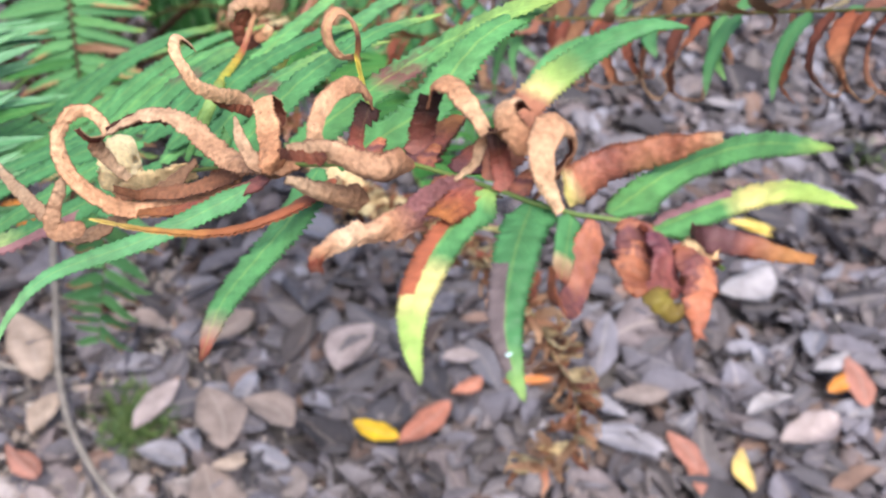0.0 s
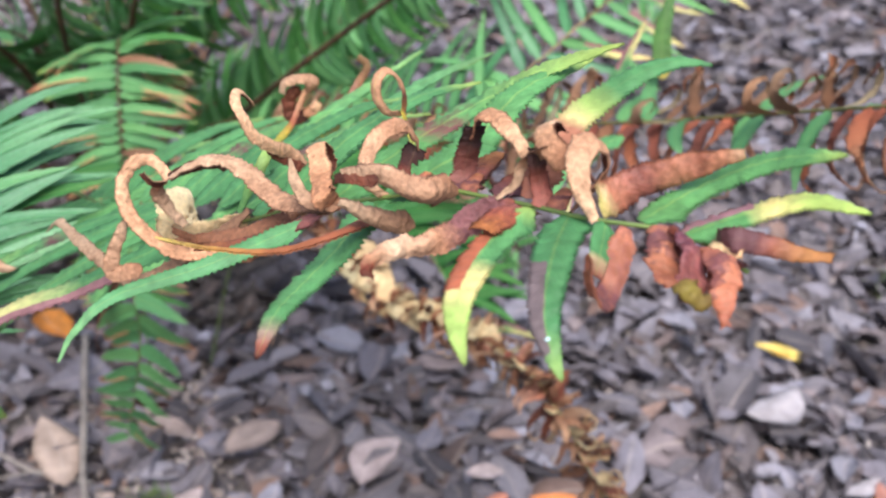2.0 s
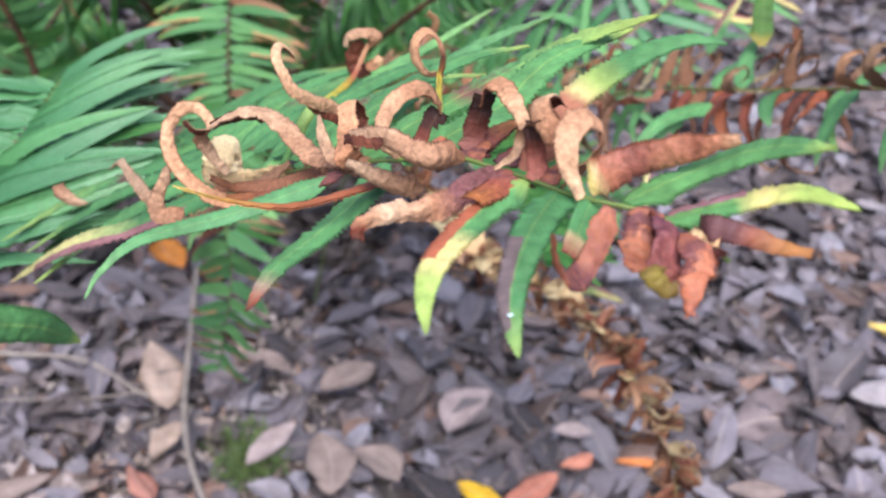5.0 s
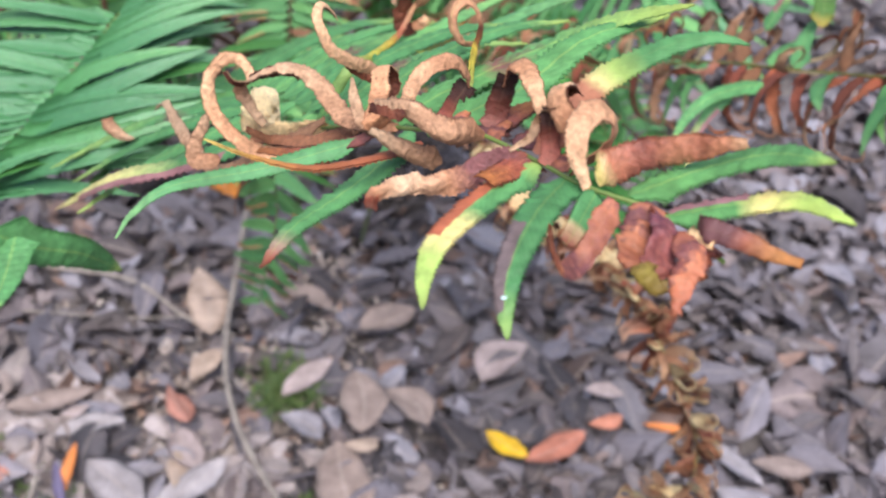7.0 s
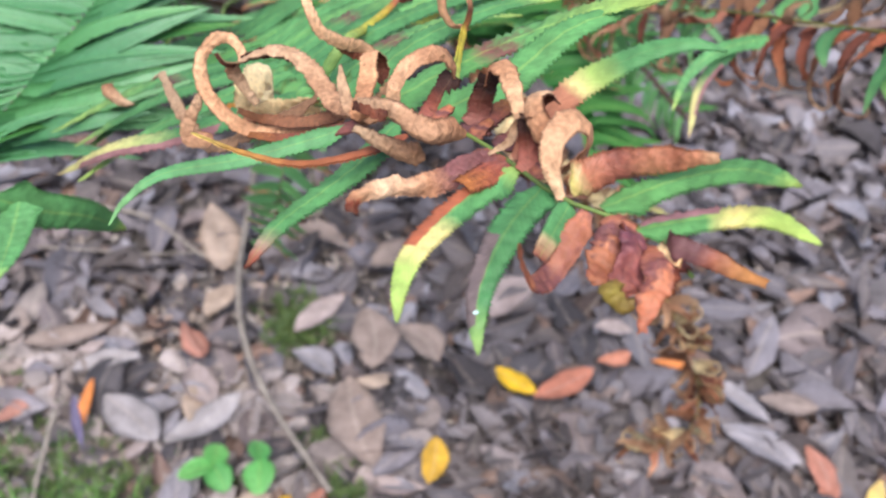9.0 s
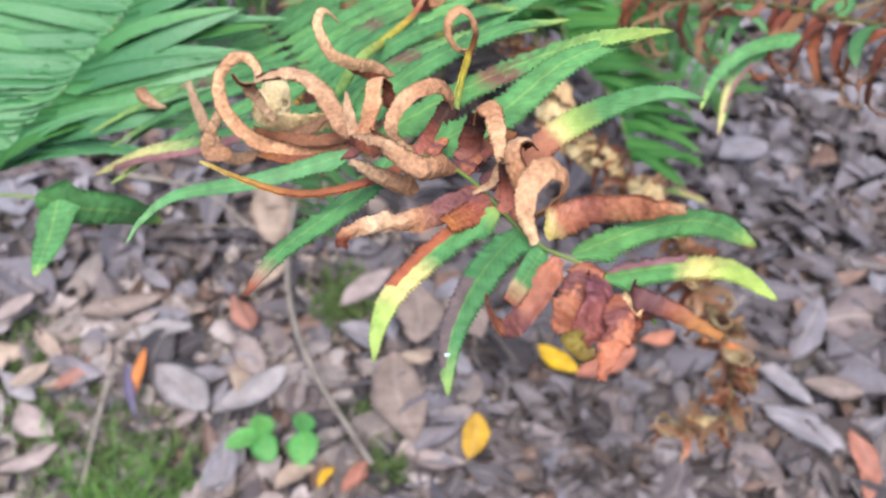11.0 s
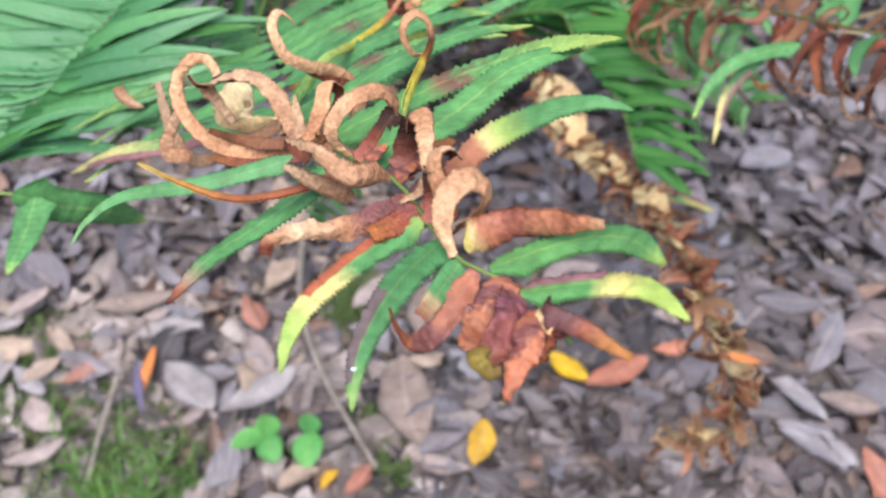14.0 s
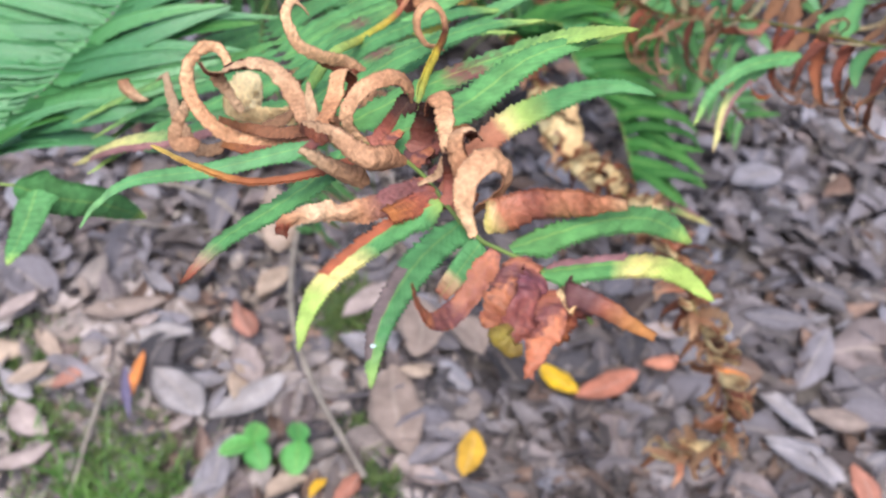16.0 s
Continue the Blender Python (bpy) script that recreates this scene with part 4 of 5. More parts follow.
# the frond in front, leaflet by leaflet
def main_frond():
    rachis = [CROWN, (-0.36, 1.2, 0.3), (-0.22, 0.75, 0.54), (-0.12, 0.54, 0.645), (-0.045, 0.42, 0.70), (0.0, 0.356, 0.742), (0.03, 0.317, 0.772), (0.055, 0.290, 0.791), (0.0735, 0.2735, 0.8040),
              (0.0864, 0.2623, 0.8085), (0.095, 0.2507, 0.8134), (0.1085, 0.2352, 0.8190), (0.1186, 0.2318, 0.8208), (0.134, 0.2285, 0.8180), (0.140, 0.2240, 0.8155)]
    base = Vector(CROWN)
    thing = tagged(new("fern_frond"), "fern frond with green, yellow and curled brown leaflets", "fern frond", "fern fronds")
    thing.location = base
    child("rachis", tube("rachis", [Vector(p) - base for p in rachis], 0.0023, 0.0005, M_RACHIS, 160, 8, 0.04), thing, "green grooved midrib")
    tip = (0.8, -0.55, 0.2)
    count = [0]

    def leaflet(pts, width, mats, label="", side=tip, **kw):
        count[0] += 1
        if "crumple" in kw:
            kw.setdefault("tooth", 0.14)
        if "roll" in kw:
            # rolled towards the inside of its curl
            line, lean, s = even(pts, 60), 0.0, Vector(side)
            for a, b, c in zip(line, line[1:], line[2:]):
                t = (c - a).normalized()
                s = (s - s.dot(t) * t).normalized()
                lean += s.cross(t).dot(a + c - 2 * b)
            kw["cup"] = [v if lean > 0 else -v for v in kw.pop("roll")]
        if "face" in kw:
            # turned to fit the camera's view: its outer face looks there at one place of its length
            line, m = even(pts, 60), max(1, min(59, int(60 * kw.pop("at", 0.5))))
            t = (line[m + 1] - line[m - 1]).normalized()
            side = Matrix.Rotation(radians(kw.pop("face")), 3, t) @ t.cross(Vector((-0.23, 0.78, -0.57)))
            for k in range(m, 0, -1):
                t = (line[k] - line[k - 1]).normalized()
                side = (side - side.dot(t) * t).normalized()
        kw["teeth"] = int(1.5 * kw.get("teeth", 20))
        b = Vector(pts[0])
        me = ribbon("pinna", [Vector(p) - b for p in pts], width, side, mats, seed=count[0], **kw)
        return child("pinna", me, thing, label, Matrix.Translation(b - base))

    dry_, rust, plum = (M_TAN, M_DRYIN_SHADE), (M_RUST, M_DRYIN_SHADE), (M_PLUM, M_DRYIN_SHADE)
    crump = (M_CRUMP, M_CRUMP)
    # green and discoloured leaflets towards the viewer
    leaflet([(0.1035, 0.2425, 0.8165), (0.0991, 0.2255, 0.8160), (0.0971, 0.2115, 0.8112), (0.0983, 0.203, 0.8075), (0.1007, 0.1967, 0.8042)], 0.0106, (M_WHITESPOT, M_WHITESPOT), "deep green leaflet with a grey margin", cup=0.5, teeth=26)
    leaflet([(0.095, 0.2507, 0.8130), (0.0849, 0.2372, 0.8085), (0.0801, 0.2184, 0.8090), (0.0798, 0.208, 0.8068), (0.0818, 0.2001, 0.8037)], 0.0106, (M_SCORCHED, M_SCORCHED), "green leaflet with yellow band and rust margin", cup=0.5, teeth=28)
    leaflet([(0.0537, 0.2885, 0.791), (0.0490, 0.2735, 0.7865), (0.0415, 0.2600, 0.7822), (0.0369, 0.2417, 0.7838), (0.0357, 0.2237, 0.7835)], 0.0118, (M_TIPPED, M_TIPPED), "green leaflet with a brown withered tip", cup=0.6, teeth=28)
    # Given the lighter green to paint the light on its upturned face.
    leaflet([(0.036, 0.300, 0.777), (0.0110, 0.2815, 0.7712), (-0.0135, 0.2725, 0.7640), (-0.0225, 0.2640, 0.7570), (-0.0254, 0.2586, 0.7509)], 0.0060, (M_FRESH, M_FRESH), "narrow green leaflet curving down", face=20, cup=0.6, teeth=30)
    leaflet([(-0.01, 0.37, 0.735), (-0.0573, 0.3618, 0.7085), (-0.088, 0.357, 0.695), (-0.1267, 0.3727, 0.6598)], 0.013, (M_YELLOWTIP, M_YELLOWTIP), "green leaflet with a yellow margin", cup=0.5, teeth=28)
    drop = bmesh.new()
    bmesh.ops.create_icosphere(drop, subdivisions=2, radius=0.0005, matrix=pose(0, 0, 0, 30, 0, 20) @ Matrix.Diagonal((1.5, 0.9, 0.2, 1)))
    for v in drop.verts:
        v.co += 0.0002 * noise.noise_vector(v.co * 900)
    me = bpy.data.meshes.new("white_speck")
    drop.to_mesh(me)
    drop.free()
    me.materials.append(M_SPECK)
    child("white_speck", me, thing, "chalky white speck on a leaflet", Matrix.Translation(Vector((0.0978, 0.2040, 0.8084)) - base))
    # green leaflets on the far side
    leaflet([(0.094, 0.252, 0.8145), (0.099, 0.2605, 0.8225), (0.1044, 0.2655, 0.830), (0.1178, 0.2715, 0.8392), (0.128, 0.2745, 0.8425), (0.136, 0.2755, 0.8420)], 0.0104, (M_YELLOWBASE, M_YELLOWBASE), "green leaflet, yellow and rust at its base", cup=-0.5, teeth=30)
    leaflet([(0.1175, 0.2330, 0.8208), (0.1326, 0.2455, 0.8245), (0.1449, 0.2405, 0.8342), (0.1545, 0.2269, 0.8426)], 0.0102, (M_GREEN, M_GREEN), "deep green leaflet curving over", cup=-0.6, teeth=28)
    leaflet([(0.1258, 0.2300, 0.8195), (0.1405, 0.2360, 0.8231), (0.152, 0.2330, 0.8290), (0.1621, 0.2262, 0.8305)], 0.0096, (M_YELLOWING, M_YELLOWING), "yellowing leaflet with a plum margin", cup=-0.5, teeth=26)
    leaflet([(0.040, 0.305, 0.780), (0.060, 0.325, 0.790), (0.0796, 0.3384, 0.7996), (0.102, 0.335, 0.816), (0.122, 0.3277, 0.8278)], 0.0150, (M_FLECKED, M_GREEN), "long green leaflet with brown flecks", cup=-0.4, teeth=32)
    leaflet([(0.058, 0.287, 0.793), (0.0776, 0.2952, 0.8040), (0.0829, 0.3084, 0.8039), (0.0953, 0.3247, 0.8131), (0.1159, 0.3433, 0.8170)], 0.0150, (M_GREEN, M_GREEN), "long green leaflet", cup=-0.4, teeth=32)
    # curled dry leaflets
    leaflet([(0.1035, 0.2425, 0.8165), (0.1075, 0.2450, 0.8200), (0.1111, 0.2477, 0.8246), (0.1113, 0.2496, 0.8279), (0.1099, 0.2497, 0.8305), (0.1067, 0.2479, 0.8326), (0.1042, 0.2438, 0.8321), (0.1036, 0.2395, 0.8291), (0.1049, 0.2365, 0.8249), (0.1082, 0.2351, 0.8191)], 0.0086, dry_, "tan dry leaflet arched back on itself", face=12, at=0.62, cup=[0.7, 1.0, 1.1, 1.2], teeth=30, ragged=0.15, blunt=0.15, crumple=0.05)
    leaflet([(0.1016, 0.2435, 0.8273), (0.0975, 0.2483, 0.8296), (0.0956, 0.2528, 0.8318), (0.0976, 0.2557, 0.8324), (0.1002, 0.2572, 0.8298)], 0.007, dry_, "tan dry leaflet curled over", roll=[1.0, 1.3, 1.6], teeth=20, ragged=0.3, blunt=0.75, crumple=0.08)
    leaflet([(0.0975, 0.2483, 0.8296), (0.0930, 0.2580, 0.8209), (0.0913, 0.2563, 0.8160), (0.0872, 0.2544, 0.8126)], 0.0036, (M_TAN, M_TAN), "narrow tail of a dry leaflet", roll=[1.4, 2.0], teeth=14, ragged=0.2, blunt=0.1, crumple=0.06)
    leaflet([(0.0793, 0.2730, 0.8055), (0.0793, 0.2750, 0.8083), (0.0800, 0.2755, 0.8143), (0.0813, 0.2755, 0.8211)], 0.0066, (M_FOOT, M_DRYIN_SHADE), "plum foot of a dry leaflet, dark above", face=0, cup=[0.5, 0.7, 0.9], teeth=12, ragged=0.3, blunt=0.9, crumple=0.08)
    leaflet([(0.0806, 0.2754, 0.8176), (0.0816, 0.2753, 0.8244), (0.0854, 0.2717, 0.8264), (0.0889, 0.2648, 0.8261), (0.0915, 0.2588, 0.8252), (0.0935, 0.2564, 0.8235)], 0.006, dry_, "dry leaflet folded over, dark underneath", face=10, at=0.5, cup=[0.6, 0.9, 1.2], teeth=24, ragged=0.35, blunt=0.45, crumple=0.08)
    leaflet([(0.0640, 0.2800, 0.7985), (0.0638, 0.2910, 0.7980), (0.0647, 0.2995, 0.8001), (0.0658, 0.3020, 0.8022)], 0.0058, (M_FOOT, M_DRYIN_SHADE), "plum foot of a curled leaflet, dark above", face=0, cup=[0.5, 0.7, 0.9], teeth=12, ragged=0.3, blunt=1.3, crumple=0.06)
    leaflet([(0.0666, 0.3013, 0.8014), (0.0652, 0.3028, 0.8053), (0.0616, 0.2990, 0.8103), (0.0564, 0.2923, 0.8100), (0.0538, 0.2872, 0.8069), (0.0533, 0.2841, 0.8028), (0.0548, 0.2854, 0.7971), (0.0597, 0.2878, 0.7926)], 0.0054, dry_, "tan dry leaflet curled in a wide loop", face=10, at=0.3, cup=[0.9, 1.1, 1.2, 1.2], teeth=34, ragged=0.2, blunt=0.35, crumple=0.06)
    leaflet([(0.0985, 0.2475, 0.8145), (0.0968, 0.2520, 0.8190), (0.0957, 0.2530, 0.8232), (0.0952, 0.2540, 0.8267)], 0.005, (M_FOOT, M_DRYIN_SHADE), "dark foot of a curled leaflet", face=0, cup=[0.5, 0.8], teeth=12, ragged=0.3, blunt=0.9, crumple=0.08)
    leaflet([(0.0925, 0.2550, 0.8115), (0.0835, 0.2530, 0.8080), (0.0759, 0.2494, 0.8032), (0.0688, 0.2456, 0.8027), (0.0631, 0.2407, 0.8038), (0.0595, 0.2372, 0.8029), (0.0594, 0.2346, 0.8001)], 0.0078, (M_PLUMTAN, M_DRYIN_SHADE), "plum and tan leaflet twisted like a beak", face=-10, at=0.6, cup=[0.3, 0.8, 1.6, 1.9, 1.5, 1.2], teeth=28, ragged=0.25, blunt=0.35, crumple=0.11)
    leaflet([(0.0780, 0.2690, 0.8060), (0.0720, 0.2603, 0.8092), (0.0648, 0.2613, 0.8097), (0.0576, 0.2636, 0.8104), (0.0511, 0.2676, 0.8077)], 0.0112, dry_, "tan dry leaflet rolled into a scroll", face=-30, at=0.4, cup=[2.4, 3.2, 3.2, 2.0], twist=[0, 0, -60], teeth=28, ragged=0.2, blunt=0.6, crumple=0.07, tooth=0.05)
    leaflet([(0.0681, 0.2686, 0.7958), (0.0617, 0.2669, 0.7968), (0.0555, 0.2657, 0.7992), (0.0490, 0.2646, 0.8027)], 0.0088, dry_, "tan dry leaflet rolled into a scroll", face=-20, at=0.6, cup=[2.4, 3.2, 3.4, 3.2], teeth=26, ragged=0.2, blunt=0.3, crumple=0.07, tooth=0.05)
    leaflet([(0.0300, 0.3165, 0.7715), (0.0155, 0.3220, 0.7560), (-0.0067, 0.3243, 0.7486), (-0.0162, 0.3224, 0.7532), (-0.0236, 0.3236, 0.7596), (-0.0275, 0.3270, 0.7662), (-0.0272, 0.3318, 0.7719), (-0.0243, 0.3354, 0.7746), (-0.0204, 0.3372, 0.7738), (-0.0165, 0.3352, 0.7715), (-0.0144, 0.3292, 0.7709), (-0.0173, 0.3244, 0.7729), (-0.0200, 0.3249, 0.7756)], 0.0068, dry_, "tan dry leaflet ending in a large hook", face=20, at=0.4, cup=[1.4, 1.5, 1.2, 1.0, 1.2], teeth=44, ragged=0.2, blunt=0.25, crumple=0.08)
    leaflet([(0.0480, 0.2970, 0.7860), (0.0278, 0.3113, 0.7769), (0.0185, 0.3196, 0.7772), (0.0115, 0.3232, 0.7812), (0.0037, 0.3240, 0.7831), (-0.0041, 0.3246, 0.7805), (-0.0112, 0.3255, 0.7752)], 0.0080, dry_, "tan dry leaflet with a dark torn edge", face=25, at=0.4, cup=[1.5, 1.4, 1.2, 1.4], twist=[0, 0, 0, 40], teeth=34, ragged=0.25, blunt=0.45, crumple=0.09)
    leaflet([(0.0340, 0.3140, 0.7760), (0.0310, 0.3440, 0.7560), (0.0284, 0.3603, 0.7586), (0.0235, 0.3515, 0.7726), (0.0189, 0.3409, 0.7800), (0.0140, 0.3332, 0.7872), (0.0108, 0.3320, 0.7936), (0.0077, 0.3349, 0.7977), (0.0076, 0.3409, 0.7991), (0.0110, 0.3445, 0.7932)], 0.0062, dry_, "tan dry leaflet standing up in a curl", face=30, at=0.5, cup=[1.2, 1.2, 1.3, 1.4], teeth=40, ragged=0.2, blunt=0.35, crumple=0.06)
    leaflet([(0.0440, 0.3010, 0.7840), (0.0408, 0.2944, 0.7887), (0.0375, 0.3082, 0.7896), (0.0350, 0.3188, 0.7928), (0.0387, 0.3219, 0.7872), (0.0380, 0.3193, 0.7821)], 0.0078, dry_, "tan dry leaflet folded upright", face=0, at=0.35, cup=[1.0, 0.8, 1.0], teeth=24, ragged=0.3, blunt=0.5, crumple=0.08)
    leaflet([(0.0460, 0.2985, 0.7850), (0.0371, 0.3000, 0.7833), (0.0312, 0.3060, 0.7857), (0.0288, 0.3090, 0.7923)], 0.0056, (M_TAN, M_BROWN), "narrow dry leaflet pointing up", face=0, at=0.7, cup=[1.2, 1.2, 1.0], teeth=20, ragged=0.3, blunt=0.05, crumple=0.06)
    leaflet([(0.0200, 0.3290, 0.7640), (0.0085, 0.3423, 0.7379), (0.0006, 0.3336, 0.7459), (-0.0057, 0.3243, 0.7539), (-0.0095, 0.3171, 0.7605)], 0.005, (M_BROWN, M_TAN), "brown flat leaflet with a dark speck", face=0, cup=[0.5, 0.8, 0.5], teeth=18, ragged=0.2, blunt=0.3, crumple=0.05)
    # Three dark strips added to paint the dim undersides inside the curls.
    leaflet([(0.0085, 0.3252, 0.7805), (0.0025, 0.3262, 0.7808), (-0.0050, 0.3270, 0.7780), (-0.0125, 0.3275, 0.7735)], 0.0044, (M_DRYIN_SHADE, M_DRYIN_SHADE), "added dark strip for the shaded underside of a curl", face=0, cup=[0.6, 0.9], teeth=18, ragged=0.4, blunt=0.5, crumple=0.1)
    leaflet([(0.0165, 0.3400, 0.7795), (0.0215, 0.3480, 0.7725), (0.0262, 0.3545, 0.7660), (0.0280, 0.3560, 0.7580)], 0.0040, (M_DRYIN_SHADE, M_DRYIN_SHADE), "added dark strip for the shaded underside of a curl", face=0, cup=[0.6, 0.9], teeth=18, ragged=0.4, blunt=0.7, crumple=0.1)
    leaflet([(0.0585, 0.2622, 0.8112), (0.0545, 0.2640, 0.8103), (0.0495, 0.2668, 0.8088), (0.0470, 0.2690, 0.8070)], 0.0036, (M_DRYIN_SHADE, M_DRYIN_SHADE), "added dark strip for the shaded underside of a curl", face=0, cup=[0.6, 0.9], teeth=14, ragged=0.4, blunt=0.6, crumple=0.1)
    leaflet([(0.0665, 0.3060, 0.7965), (0.0625, 0.3250, 0.7965), (0.0599, 0.3404, 0.7953), (0.0596, 0.3470, 0.7985), (0.0571, 0.3497, 0.8034), (0.0530, 0.3481, 0.8069), (0.0500, 0.3446, 0.8042), (0.0503, 0.3432, 0.7990), (0.0537, 0.3432, 0.7940), (0.0573, 0.3451, 0.7929), (0.0588, 0.3432, 0.7942)], 0.0046, (M_RING, M_BROWN), "yellow-stalked leaflet ending in a brown ring", face=30, at=0.7, cup=[1.6, 1.6, 1.2, 1.4], teeth=36, blunt=0.6, crumple=0.03)
    leaflet([(0.1098, 0.2385, 0.8195), (0.1161, 0.2450, 0.8228), (0.1239, 0.2449, 0.8267), (0.1320, 0.2434, 0.8311), (0.1392, 0.2427, 0.8339)], 0.0096, (M_ROLL, M_STRAW), "rust brown leaflet folded lengthways", face=20, cup=[1.0, 1.3, 1.2, 0.9], teeth=26, ragged=0.15, blunt=0.12, crumple=0.06)
    leaflet([(0.1195, 0.2315, 0.8208), (0.1222, 0.2271, 0.8216), (0.1211, 0.2188, 0.8197), (0.1207, 0.2103, 0.8190)], 0.0092, crump, "crumpled rust brown leaflet", face=15, cup=[0.6, 0.8, 0.4], teeth=18, ragged=0.4, blunt=0.35, crumple=0.13)
    leaflet([(0.1262, 0.2288, 0.8200), (0.1275, 0.2212, 0.8218), (0.1270, 0.2154, 0.8192), (0.1261, 0.2105, 0.8156)], 0.0112, (M_PLUMC, M_CRUMP), "crumpled plum brown leaflet", face=-20, cup=[0.6, 1.2, 0.9], teeth=18, ragged=0.5, blunt=0.4, crumple=0.17)
    leaflet([(0.1318, 0.2270, 0.8190), (0.1319, 0.2196, 0.8219), (0.1326, 0.2134, 0.8203), (0.1318, 0.2090, 0.8177), (0.1319, 0.2052, 0.8138)], 0.0076, crump, "crumpled rust brown leaflet hanging down", face=10, cup=[0.6, 1.2, 1.3], teeth=22, ragged=0.5, blunt=0.2, crumple=0.15)
    leaflet([(0.1238, 0.2120, 0.8195), (0.1236, 0.2076, 0.8207), (0.1270, 0.2070, 0.8174), (0.1290, 0.2082, 0.8175)], 0.0046, (M_OLIVECUP, M_CRUMP), "small olive yellow curled leaflet", face=0, cup=[0.8, 1.4, 1.4], teeth=12, ragged=0.3, blunt=0.5, crumple=0.1)
    leaflet([(0.1310, 0.2262, 0.8190), (0.1314, 0.2233, 0.8206), (0.1362, 0.2190, 0.8228)], 0.004, (M_STRAW, M_OCHRE), "small pale straw leaflet", face=0, cup=[0.8, 1.0], teeth=12, ragged=0.2, blunt=0.5, crumple=0.05)
    leaflet([(0.1145, 0.2328, 0.8195), (0.1128, 0.2250, 0.8149), (0.1108, 0.2185, 0.8115), (0.1079, 0.2129, 0.8127), (0.1055, 0.2102, 0.8186), (0.1042, 0.2085, 0.8252)], 0.0062, crump, "rust brown leaflet curled up like a cup", face=0, at=0.3, cup=[0.4, 0.8, 1.1, 1.4], teeth=26, ragged=0.25, blunt=0.12, crumple=0.08)
    leaflet([(0.1104, 0.2345, 0.8190), (0.1088, 0.2255, 0.8170), (0.1074, 0.2181, 0.8154)], 0.0054, (M_HALF, M_HALF), "short green leaflet with a bleached end", face=0, cup=[0.4, 0.5], teeth=14, blunt=0.5)
    leaflet([(0.1330, 0.2283, 0.8180), (0.1341, 0.2208, 0.8248), (0.1408, 0.2211, 0.8239), (0.1473, 0.2198, 0.8232), (0.1534, 0.2168, 0.8246)], 0.0058, (M_AMBER, M_AMBER), "amber and plum dry leaflet", face=15, cup=[0.7, 1.1], teeth=20, blunt=0.2, ragged=0.15, crumple=0.07)
    up, right = Vector((0.02, 0.40, 0.91)), Vector((1, 0, 0))
    leaflet([(-0.0144, 0.3292, 0.7705), (-0.0175, 0.3310, 0.7660), (-0.0150, 0.3330, 0.7595), (-0.0100, 0.3330, 0.7530)], 0.0052, (M_TAN, M_BROWN), "narrow tan dry leaflet inside a hook", face=0, cup=[1.0, 1.2], teeth=18, ragged=0.3, blunt=0.4, crumple=0.08)
    leaflet([(-0.0215, 0.3215, 0.7430), (-0.0312, 0.3205, 0.7405), (-0.0305, 0.3228, 0.7480), (-0.0272, 0.3260, 0.7570)], 0.0058, (M_TAN, M_BROWN), "narrow tan dry leaflet bent upwards", face=0, cup=[1.0, 1.2], teeth=18, ragged=0.3, blunt=0.4, crumple=0.08)
    # pale coil
    c2 = Vector((-0.0153, 0.3460, 0.7502))
    back = Vector((0.1, 0.85, -0.4))
    coil = [tuple(c2 + back * r * math.cos(a) + up * r * math.sin(a) + right * 0.0006 * k) for k, (a, r) in enumerate(((-1.9, 0.0080), (-3.0, 0.0079), (-4.1, 0.0077), (-5.2, 0.0073), (-6.3, 0.0067), (-7.4, 0.0059), (-8.5, 0.0050), (-9.6, 0.0039)))]
    leaflet([(0.008, 0.345, 0.752), (-0.002, 0.347, 0.744)] + coil, 0.0125, (M_COIL, M_COIL), "pale straw leaflet rolled into a coil", side=(1.0, 0.1, 0.2), cup=[0.6, 1.6, 1.2], teeth=26, ragged=0.4, blunt=0.7, crumple=0.10)
    # dull leaflets under the curls
    leaflet([(0.058, 0.284, 0.791), (0.0479, 0.2655, 0.7940), (0.0335, 0.2615, 0.7900), (0.0162, 0.2630, 0.7880), (0.0027, 0.2640, 0.7890)], 0.0062, (M_TIPYEL, M_TIPYEL), "rust leaflet with a yellow tip", cup=[1.4, 2.2, 1.0], twist=[0, 40], teeth=30, blunt=0.45)
    leaflet([(0.010, 0.340, 0.757), (-0.012, 0.330, 0.742), (-0.028, 0.331, 0.732), (-0.0406, 0.3384, 0.7335), (-0.055, 0.354, 0.7320), (-0.0676, 0.3694, 0.7300), (-0.0725, 0.3715, 0.7250)], 0.0064, (M_TAN, M_BROWN), "tan dry leaflet hooked upwards", face=0, at=0.6, cup=[1.2, 1.5, 1.2, 1.4], teeth=28, ragged=0.4, blunt=0.35, crumple=0.10)
    leaflet([(0.1345, 0.2275, 0.8170), (0.1335, 0.2190, 0.8165), (0.1330, 0.2130, 0.8180)], 0.0080, (M_PLUM, M_RUST), "small crumpled plum leaflet", cup=[0.9, 1.6], teeth=12, ragged=0.5, blunt=0.4, crumple=0.14)
    leaflet([(0.0925, 0.2550, 0.8115), (0.0880, 0.2480, 0.8110), (0.0840, 0.2430, 0.8105)], 0.0120, plum, "plum brown leaflet base", cup=[0.4, 0.8], teeth=12, ragged=0.3, blunt=0.6)
    leaflet([(0.078, 0.2700, 0.8060), (0.0815, 0.2770, 0.8080), (0.0850, 0.2830, 0.8090), (0.088, 0.288, 0.8090)], 0.0110, plum, "plum brown flat leaflet", cup=[-0.4, -0.8], teeth=16, ragged=0.3, blunt=0.3)
